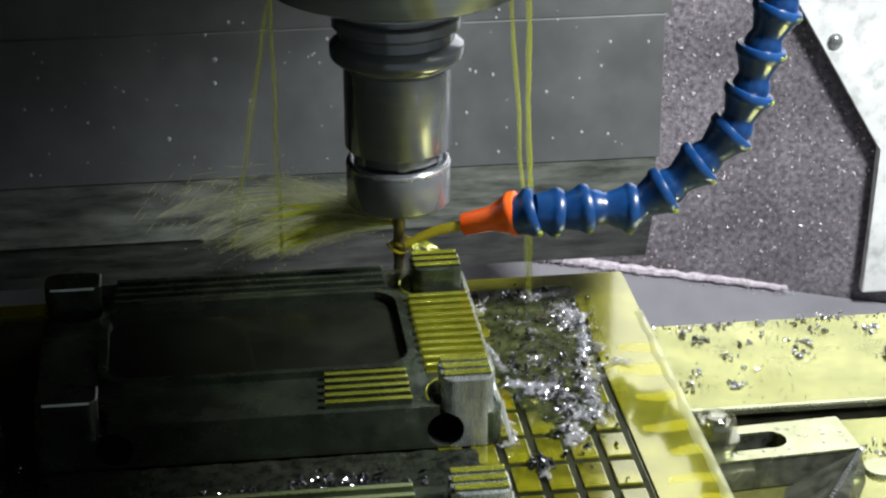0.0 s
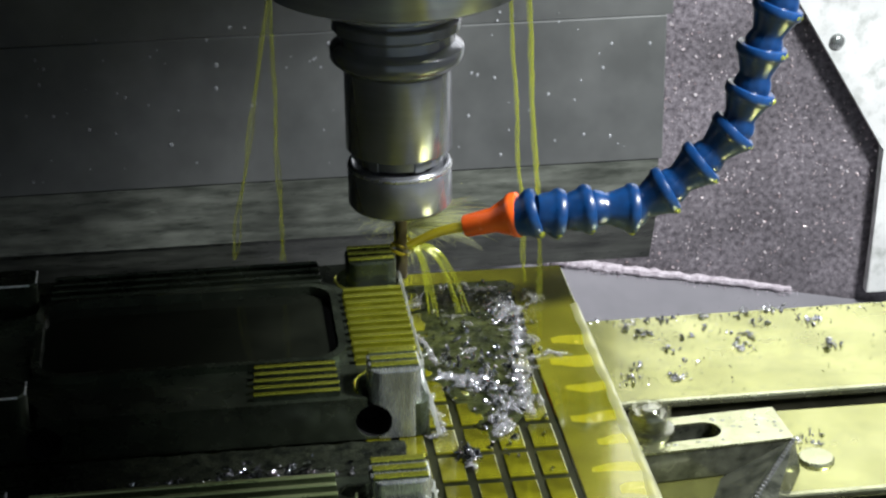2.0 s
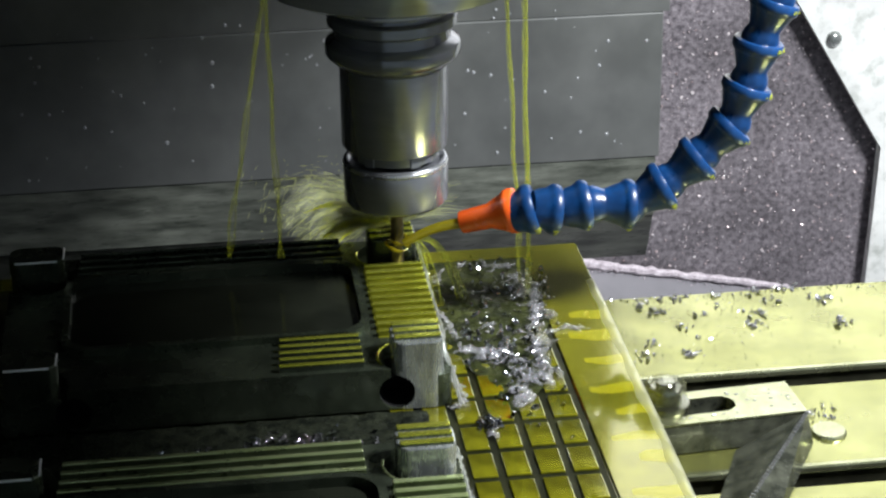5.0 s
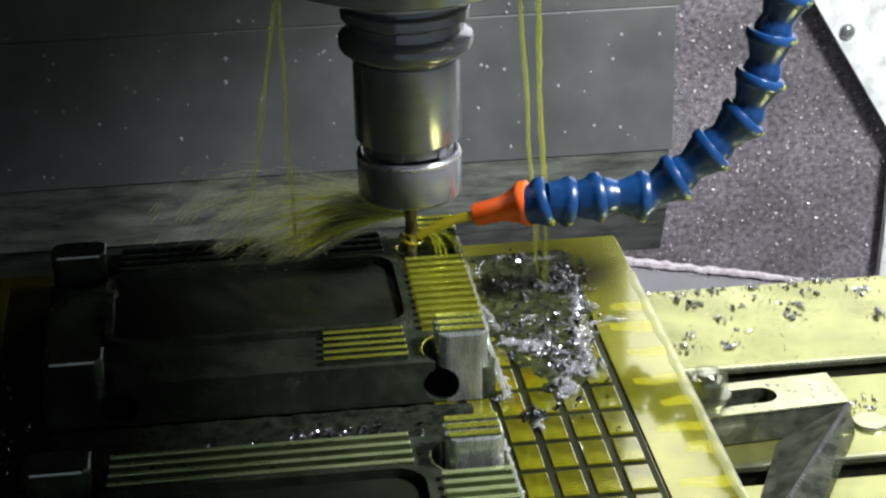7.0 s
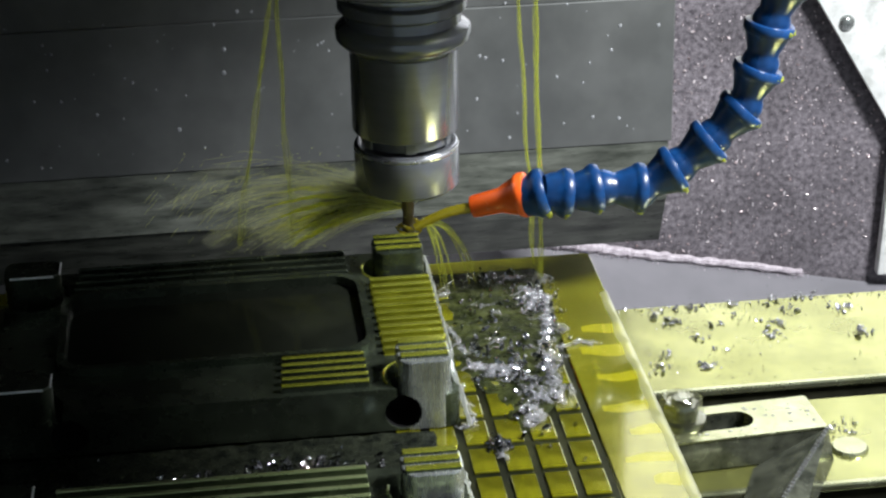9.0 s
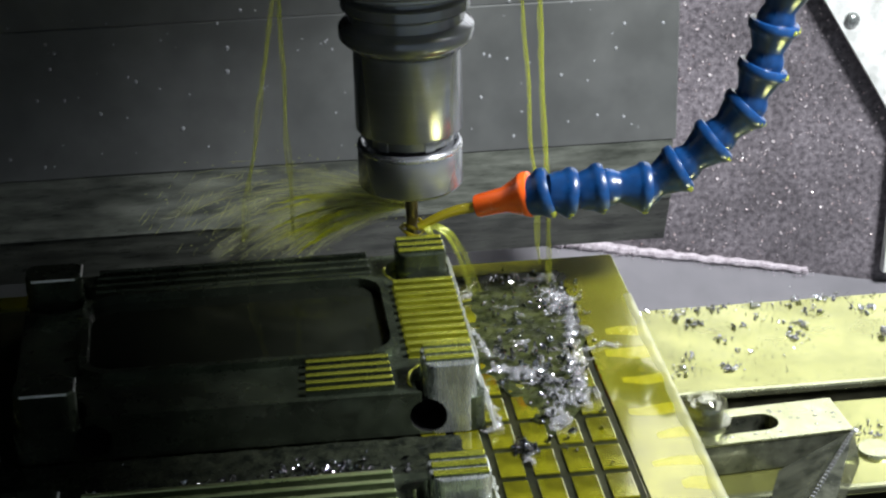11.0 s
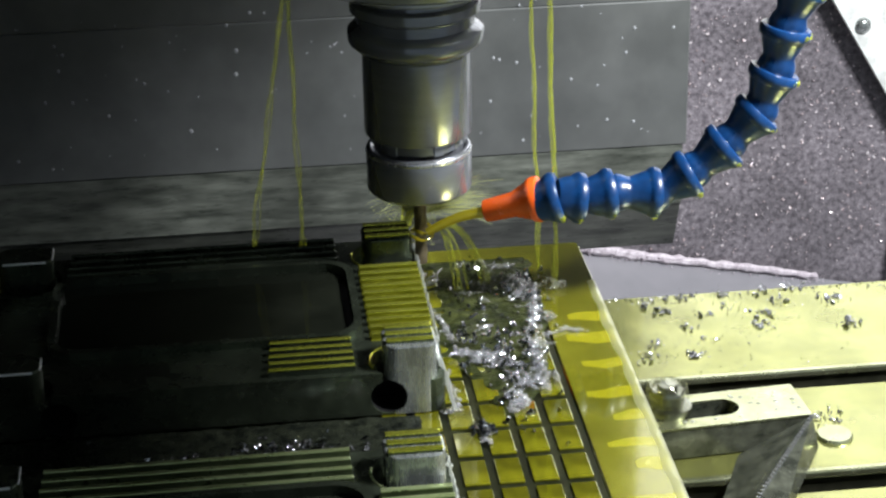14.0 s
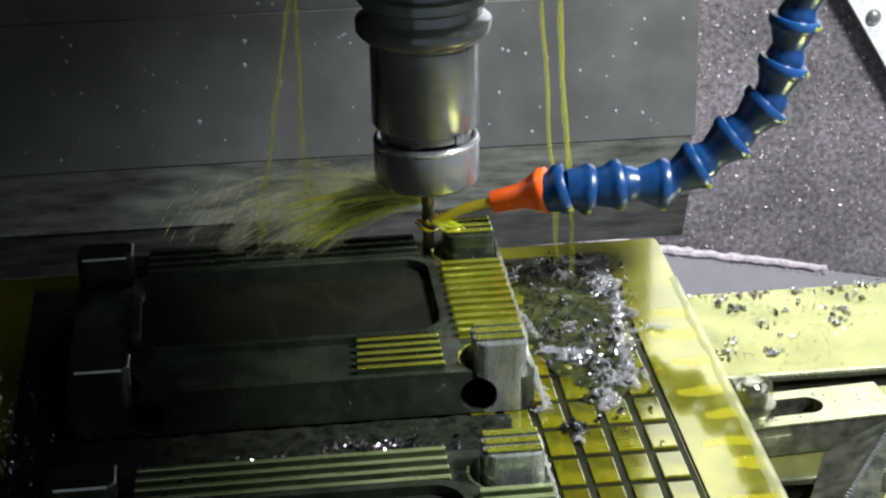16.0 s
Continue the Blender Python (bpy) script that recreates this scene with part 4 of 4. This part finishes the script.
def build_hose():
    ob = thing("coolant_hose", "blue segmented plastic coolant hose with an orange nozzle", "hose")
    pts = [Vector((x, -0.016, z + ZN)) for x, z in HOSE]
    bm = bmesh.new()
    lathe(bm, [(0.0, -0.0035), (0.0060, -0.0035), (0.0084, -0.001), (0.0092, 0.003), (0.0086, 0.0060), (0.0077, 0.0080), (0.0079, 0.0096), (0.0091, 0.0130), (0.0106, 0.0170), (0.0110, 0.0178), (0.0119, 0.0186), (0.0123, 0.0200), (0.0123, 0.0218), (0.0117, 0.0231), (0.0102, 0.0236), (0.0084, 0.0228), (0.0074, 0.0200), (0.0, 0.0195)], 40)
    seg = finish("segment", bm, BLUE, True)
    bm = bmesh.new()
    lathe(bm, [(0.0, 0.0095), (0.0084, 0.0100), (0.0096, 0.0130), (0.0102, 0.0160), (0.0112, 0.0176), (0.0120, 0.0188), (0.0123, 0.0202), (0.0121, 0.0220), (0.0114, 0.0232), (0.0100, 0.0236), (0.0084, 0.0228), (0.0074, 0.0200), (0.0, 0.0195)], 40)
    short = finish("segment", bm, BLUE, True)
    first = Vector((0.0525, -0.014, -0.0285 + ZN))
    for k, (a, b) in enumerate(zip([first] + pts, pts)):
        d = (b - a).normalized()
        at = along(b - d * 0.0222, b)
        link = part("segment", short if k < 3 else seg, BLUE, ob, at=at)
        # coolant hanging under the lip
        drip = Soup()
        inv = at.inverted()
        for q in range(4):
            side = d.cross(Vector((0, 1, 0))).normalized()
            side = side if side.z < 0 else -side
            turn = side * math.cos(0.5 * (q - 1.5)) + Vector((0, -1, 0)) * math.sin(0.5 * (q - 1.5) + 0.4)
            r = 0.0007 + 0.0006 * ((k * 3 + q * 5) % 4) / 3
            drip.ball(inv @ Matrix.Translation(b + turn.normalized() * 0.0118 - d * 0.0012) @ Matrix.Diagonal((r * 1.3, r, r, 1)), sub=2)
        part("drips", drip.mesh("drips", DRIP_M, True), None, link, "yellow-green drips of coolant under the lip")
    tip = Vector((0.031, -0.004, -0.0355 + ZN))
    root = Vector((0.0555, -0.0125, -0.0272 + ZN))
    L = (tip - root).length
    bm = bmesh.new()
    lathe(bm, [(0.0085, -0.002), (0.0108, -0.0012), (0.0112, 0.0010), (0.0108, 0.0032), (0.0098, 0.0042), (0.0080, 0.0085), (0.0062, 0.0125), (0.0056, L - 0.001), (0.0052, L), (0.0032, L), (0.0030, L - 0.006), (0, L - 0.006)], 40)
    part("nozzle", bm, ORANGE, ob, "orange tapered nozzle", True, along(root, tip))
    return ob


# ---------------------------------------------------------------- coolant
def wavy(rng, a, b, n, amp):
    a, b = Vector(a), Vector(b)
    ph, f = rng.random() * 6, rng.uniform(1.5, 3)
    return [a.lerp(b, k / n) + Vector((amp * math.sin(ph + f * 6.28 * k / n) * k / n, amp * rng.gauss(0, 0.3), 0)) for k in range(n + 1)]


STREAMS = []


def build_streams():
    rng = random.Random(3)
    ends = (((-0.0585, 0.0, 0.084), (-0.0575, 0.0, -0.0500), 0.0009), ((-0.0590, 0.004, 0.083), (-0.0820, 0.010, -0.0500), 0.00085),
            ((0.0620, 0.0, 0.084), (0.0652, -0.004, -0.078), 0.0011), ((0.0540, 0.006, 0.084), (0.0640, 0.010, -0.076), 0.0008))
    for a, b, r in ends:
        a, b = Vector(a) + Vector((0, 0, ZN)), Vector(b) + Vector((0, 0, ZN))
        ob = thing("coolant_stream", "thin falling stream of yellow-green coolant", "coolant stream", "streams from the spindle nose", at=Matrix.Translation(a))
        for q in range(2):
            bm = bmesh.new()
            n = 36
            pts = wavy(rng, Vector((0.0006 * q, 0, 0)), b - a + Vector((0.0022 * q * rng.uniform(-1, 1), 0, 0)), n, 0.0012)
            tube(bm, pts, [r * (0.7 if q else 1.25) * (0.8 + 0.35 * rng.random()) * (1 - 0.25 * k / n) for k in range(n + 1)], 8)
            part("strand", bm, STREAM_M, ob, smooth=True)
        STREAMS.append(ob)
    jet = thing("coolant_jet", "yellow coolant jet from the nozzle to the cutter", "coolant jet")
    bm = bmesh.new()
    pts = [Vector((0.032, -0.0042, -0.0356)).lerp(Vector((0.0025, -0.0055, -0.0440)), k / 14) + Vector((0, 0, 0.0022 * math.sin(math.pi * k / 14))) for k in range(15)]
    tube(bm, [p + Vector((0, 0, ZN)) for p in pts], [0.0026 - 0.00004 * k for k in range(15)], 14)
    part("jet", bm, JET_M, jet, smooth=True)
    for ring, (rad, high) in enumerate(((0.0048, -0.0440), (0.0062, -0.0462))):
        bm = bmesh.new()
        pts = [Vector((rad * math.cos(a), -0.001 + rad * math.sin(a), ZN + high + 0.0012 * math.sin(2 * a + ring))) for a in (2 * math.pi * k / 28 for k in range(27))]
        tube(bm, pts, [0.0006 + 0.0003 * math.sin(k * 0.7 + ring) for k in range(27)], 8)
        part("coolant_loop", bm, JET_M, jet, "bright loop of coolant round the cutter", True)
    STREAMS.append(jet)
    splash = thing("coolant_splash", "pale splash of coolant where a stream lands", "coolant splash", at=Matrix.Translation((0.0655, -0.004, PL + 0.0006)))
    soup = Soup()
    for k in range(9):
        a, reach, high = 0.7 * k + rng.uniform(-0.2, 0.2), rng.uniform(0.004, 0.011), rng.uniform(0.001, 0.006)
        pts = [Vector((math.cos(a) * reach * i / 7, math.sin(a) * reach * i / 7, high * math.sin(2.6 * i / 7))) for i in range(8)]
        soup.tube(pts, [0.0011 * (1 - i / 9) * rng.uniform(0.7, 1.2) for i in range(8)], 7)
        soup.ball(Matrix.Translation(pts[-1]) @ Matrix.Scale(rng.uniform(0.0004, 0.0009), 4), sub=2)
    part("crown", soup.mesh("crown", FROTH_M, True), None, splash)
    STREAMS.append(splash)


SPRAY = []


def build_spray():
    """Curved sheets, ropes, threads and drops thrown off by the cutter."""
    for g in range(3):
        rng = random.Random(40 + g)
        ob = thing("coolant_spray", "curved sheet of yellow coolant spray thrown off the cutter", "coolant spray", "spray round the cutter",
                   at=Matrix.Translation((0, 0, ZN - 0.046)))
        low = ((0.0100, 0.05, 7.0), (0.0110, 0.0, 5.5), (0.0100, 0.10, 6.0))[g]
        high = (0.0140, 0.36 + 0.04 * g, 4.4)
        back = 0.04 + 0.05 * g

        def flow(f, s):
            """A point at distance s on the flow line that is f of the way from the lowest to the highest."""
            z0, rise, fall = (a + (b - a) * f for a, b in zip(low, high))
            return Vector((-0.003 - s, 0.001 + back * s + 0.006 * f * s / 0.08, z0 + rise * s - fall * s * s))

        # sheet, with a ragged far end
        bm = bmesh.new()
        rows = []
        for a in range(15):
            f = 0.5 * a / 14
            reach = (0.062 - 0.022 * f) * rng.uniform(0.6, 1.15)
            rows.append([bm.verts.new(flow(f, reach * b / 23) + Vector((0, rng.gauss(0, 0.0006), rng.gauss(0, 0.0003)))) for b in range(24)])
        for p, q in zip(rows, rows[1:]):
            for b in range(23):
                bm.faces.new((p[b], p[b + 1], q[b + 1], q[b]))
        part("spray_sheet", bm, SHEET_M, ob, "thin yellow sheet of coolant", True)
        # heavier ropes within the fan, thinning out to nothing
        for f, reach, wide in ((0.06, 0.054, 0.0019), (0.66, 0.066, 0.0012)):
            bm = bmesh.new()
            n = 30
            pts = [flow(f, reach * b / (n - 1)) + Vector((0, 0, rng.gauss(0, 0.00025))) for b in range(n)]
            tube(bm, pts, [wide * (0.9 * math.sin(math.pi * (b + 1.5) / (n + 2)) ** 1.5 + 0.04) * rng.uniform(0.7, 1.3) for b in range(n)], 8)
            part("spray_rope", bm, ROPE_M, ob, "bright rope of coolant", True)
        threads, drops, veil = Soup(), Soup(), Soup()
        for k in range(210):
            kind = rng.random()
            f = rng.random() * 1.35 - 0.15
            s0 = 0.085 * rng.random() ** 1.4
            s1 = s0 + (rng.uniform(0.006, 0.020) if kind < 0.6 else rng.uniform(0.018, 0.038))
            side = rng.gauss(0.03, 0.09)
            pts = [flow(f, s0 + (s1 - s0) * i / 9) for i in range(10)]
            pts = [p + Vector((0, side * (-p.x), rng.gauss(0, 0.0001))) for p in pts if p.z > -0.009]
            if len(pts) < 4:
                continue
            m = len(pts)
            shape = [math.sin(math.pi * (i + 0.5) / m) for i in range(m)]
            if kind < 0.80:
                w = rng.uniform(0.00006, 0.00020)
                threads.ribbon(pts, [w * q for q in shape])
            else:
                w = rng.uniform(0.0008, 0.0042)
                veil.ribbon(pts, [w * q for q in shape])
            p = pts[-1] + Vector((rng.gauss(0, 0.008), rng.gauss(0, 0.008), rng.gauss(0.003, 0.006)))
            r = rng.uniform(0.00008, 0.00030)
            drops.ball(Matrix.Translation(p) @ Matrix.Diagonal((r * 2.2, r, r * 1.3, 1)))
        # fine mist flung out all round the cutter
        for k in range(150):
            a = rng.uniform(-0.30, 1.9)
            r0 = 0.004 + 0.020 * rng.random() ** 1.5
            r1 = r0 + rng.uniform(0.010, 0.030)
            lift = rng.uniform(0.15, 0.75)
            pts = []
            for i in range(7):
                r = r0 + (r1 - r0) * i / 6
                pts.append(Vector((-math.cos(a) * r, math.sin(a) * r, 0.008 + lift * r - 9.0 * r * r)))
            pts = [p for p in pts if p.z > -0.008]
            if len(pts) < 4:
                continue
            m = len(pts)
            w = rng.uniform(0.0010, 0.0032) if k % 3 == 0 else rng.uniform(0.00008, 0.0002)
            (threads if k % 3 else veil).ribbon(pts, [w * math.sin(math.pi * (i + 0.5) / m) for i in range(m)])
        # streaks of drops that fly ahead
        for k in range(26):
            p = Vector((-rng.uniform(0.04, 0.125), rng.uniform(0.0, 0.04), rng.uniform(0.002, 0.030)))
            d = Vector((-0.6, 0.05, -0.75)) if p.x < -0.07 else Vector((-1, 0.05, -0.1))
            step = rng.uniform(0.0006, 0.0018)
            pts = [p + d * step * i for i in range(6)]
            threads.ribbon(pts, [rng.uniform(0.0001, 0.0003) * (1 - abs(i - 2.5) / 3.5) for i in range(6)])
        tagged(part("thread_fan", threads.mesh("thread_fan", SPRAY_M), None, ob), kind="stuff")
        tagged(part("drop_cloud", drops.mesh("drop_cloud", SPRAY_M), None, ob), kind="stuff")
        tagged(part("mist_veil", veil.mesh("mist_veil", MIST_M, True), None, ob), kind="stuff")
        SPRAY.append(ob)
    # coolant that runs off the jet and falls beside the cutter
    rng = random.Random(91)
    ob = thing("coolant_fall", "yellow coolant falling off the cutter in curved strings", "coolant", at=Matrix.Translation((0, 0, ZN)))
    for k in range(11):
        bm = bmesh.new()
        a, b = rng.uniform(0.003, 0.009), rng.uniform(0.013, 0.036)
        y = -0.0055 + rng.gauss(0, 0.002)
        wide = rng.uniform(0.0002, 0.0007)
        n = 16
        pts = [Vector((a + (b - a) * (i / (n - 1)) ** 0.6, y - 0.004 * i / n + rng.gauss(0, 0.0002), -0.0425 - 0.0345 * (i / (n - 1)) ** 1.5)) for i in range(n)]
        tube(bm, pts, [rng.uniform(0.7, 1.2) * wide * (1.2 - 0.5 * i / n) for i in range(n)], 8)
        part("string", bm, STREAM_M, ob, smooth=True)
    STREAMS.append(ob)


def build_film():
    """Coolant pooled on the plate's margin, with a wavy edge."""
    rng = random.Random(21)
    bm = bmesh.new()
    left, right = [], []
    for k in range(60):
        y = 0.010 - 0.35 * k / 59
        x = 0.1088 + 0.0006 * math.sin(k * 0.55) + 0.0005 * math.sin(k * 1.37 + 1)
        left.append((x, y))
        right.append((0.1135, y))
    rows = []
    for (xa, y), (xb, _) in zip(left, right):
        rows.append([bm.verts.new((xa, y, PL + 0.0001)), bm.verts.new((xa + 0.001, y, PL + 0.0008)), bm.verts.new((xb - 0.001, y, PL + 0.0010 + 0.0002 * math.sin(260 * y))), bm.verts.new((xb, y, PL + 0.0003))])
    for a, b in zip(rows, rows[1:]):
        for k in range(3):
            bm.faces.new((a[k], a[k + 1], b[k + 1], b[k]))
    ob = new("coolant_puddle", finish("coolant_puddle", bm, EDGE_FILM_M, True))
    rides(tagged(ob, "pale film of coolant pooled along the plate edge", "puddle"))
    # low waves running across the margin, tinted yellow to paint its reflected bands
    for k in range(13):
        y = -0.030 - 0.0236 * k + rng.gauss(0, 0.003)
        first = 0.0885 + 0.012 * rng.random() ** 2
        half = rng.uniform(0.0036, 0.0066)
        bm = bmesh.new()
        grid = []
        for i in range(15):
            f = i / 14
            x = first + (0.112 - first) * f
            mid = y + 0.0008 * math.sin(6 * f + k)
            grid.append([bm.verts.new((x, mid + half * q * (0.55 + 0.45 * min(1, 2.0 * f)), PL + 0.0001 + 0.00014 * (1 - q * q) * min(1, 5 * f + 0.1, 5 * (1 - f) + 0.1))) for q in (-1, -0.6, -0.2, 0.2, 0.6, 1)])
        for a, b in zip(grid, grid[1:]):
            for q in range(5):
                bm.faces.new((a[q], b[q], b[q + 1], a[q + 1]))
        part("reflection_band", bm, BAND_M, ob, "low coolant wave tinted yellow for a reflected band", True)


def build_droplets():
    rng = random.Random(77)
    soup = Soup()
    spots = [(-0.0806 - 0.001, -0.1201), (-0.1153, -0.1602), (-0.0806, -0.103)]
    for k in range(84):
        spots.append((rng.uniform(-0.24, 0.235), rng.uniform(-0.185, -0.075)))
    for k, (x, z) in enumerate(spots):
        s = 0.0017 if k < 3 else rng.choice((0.0005, 0.0007, 0.0009, 0.0013))
        soup.ball(Matrix.Translation((x, 0.4518, z + ZN)) @ Matrix.Diagonal((s, s * 0.4, s * 1.1, 1)), sub=2)
    ob = new("water_droplets", soup.mesh("water_droplets", DROP_M, True))
    tagged(ob, "pale droplets stuck to the grey cover", "droplets", kind="stuff")


def build_lamp_body():
    ob = thing("machine_lamp", "white work lamp under the enclosure roof", "lamp")
    bm = bmesh.new()
    box(bm, -0.13, 0.13, -0.07, 0.07, 0.012, 0.05, 0.004)
    part("lamp_housing", bm, WHITE_M, ob)
    bm = bmesh.new()
    tube(bm, [(0, 0, 0.045), (0.02, 0.04, 0.16), (0.05, 0.10, 0.52)], 0.012, 12)
    part("lamp_stem", bm, DARK_STEEL, ob, "dark lamp stem fixed to the roof")
    ob.matrix_basis = look(LAMP, (0.12, 0.05, 0.05))


build_enclosure()
build_way_cover()
build_right_side()
build_chute()
build_wall_flakes()
build_lamp_body()
build_table()
build_plate()
build_workpiece(-0.1740, 0.0255, -0.1098, 0.0300, "finned aluminium housing being milled, wet with coolant")
build_workpiece(-0.1755, 0.0175, -0.3150, -0.1750, "finned aluminium housing clamped beside the milled one")
build_clamp()
build_clamp_drops()
build_step_block()
build_table_chips()
build_table_specks()
build_piles()
build_film()
build_sludge()
build_gap_sludge()
build_froth()
build_wet_ridges()
build_spindle()
TOOL = build_tool()
build_hose()
build_streams()
build_spray()
build_droplets()


def motions():
    for ob in MOVING:
        base = ob.matrix_basis.copy()
        walk(ob, [(t, Matrix.Translation((x, y, 0)) @ base) for t, x, y in TABLE])
    base = TOOL.matrix_basis.copy()
    walk(TOOL, [(k * 0.1, base @ pose(0, 0, 0, 0, 0, -80.0 * k)) for k in range(161)])
    rng = random.Random(12)
    for ob in STREAMS:
        base = ob.matrix_basis.copy()
        if ob.name.startswith("coolant_jet"):
            walk(ob, [(k * 0.2, base @ Matrix.Translation((0, 0, rng.uniform(-0.0003, 0.0003)))) for k in range(81)])
        else:
            walk(ob, [(k * 0.2, base @ pose(0, 0, 0, rng.gauss(0, 0.3), rng.gauss(0, 0.55), rng.uniform(-25, 25))) for k in range(81)])
    for ob in SPRAY:
        base = ob.matrix_basis.copy()
        rows = []
        for k in range(81):
            x = float(np.interp(k * 0.2, [r[0] for r in TABLE], [r[1] for r in TABLE]))
            y = float(np.interp(k * 0.2, [r[0] for r in TABLE], [r[2] for r in TABLE]))
            f = min(1.0, max(0.0, (-0.006 - x) / 0.012)) * min(1.0, max(0.0, (y + 0.029) / 0.008))
            rows.append((k * 0.2, base @ pose(0, 0, 0, rng.gauss(0, 2.5), rng.gauss(0, 2.5) - 24 * f, rng.gauss(0, 5) - 84 * f * f * (3 - 2 * f))))
        walk(ob, rows)


motions()
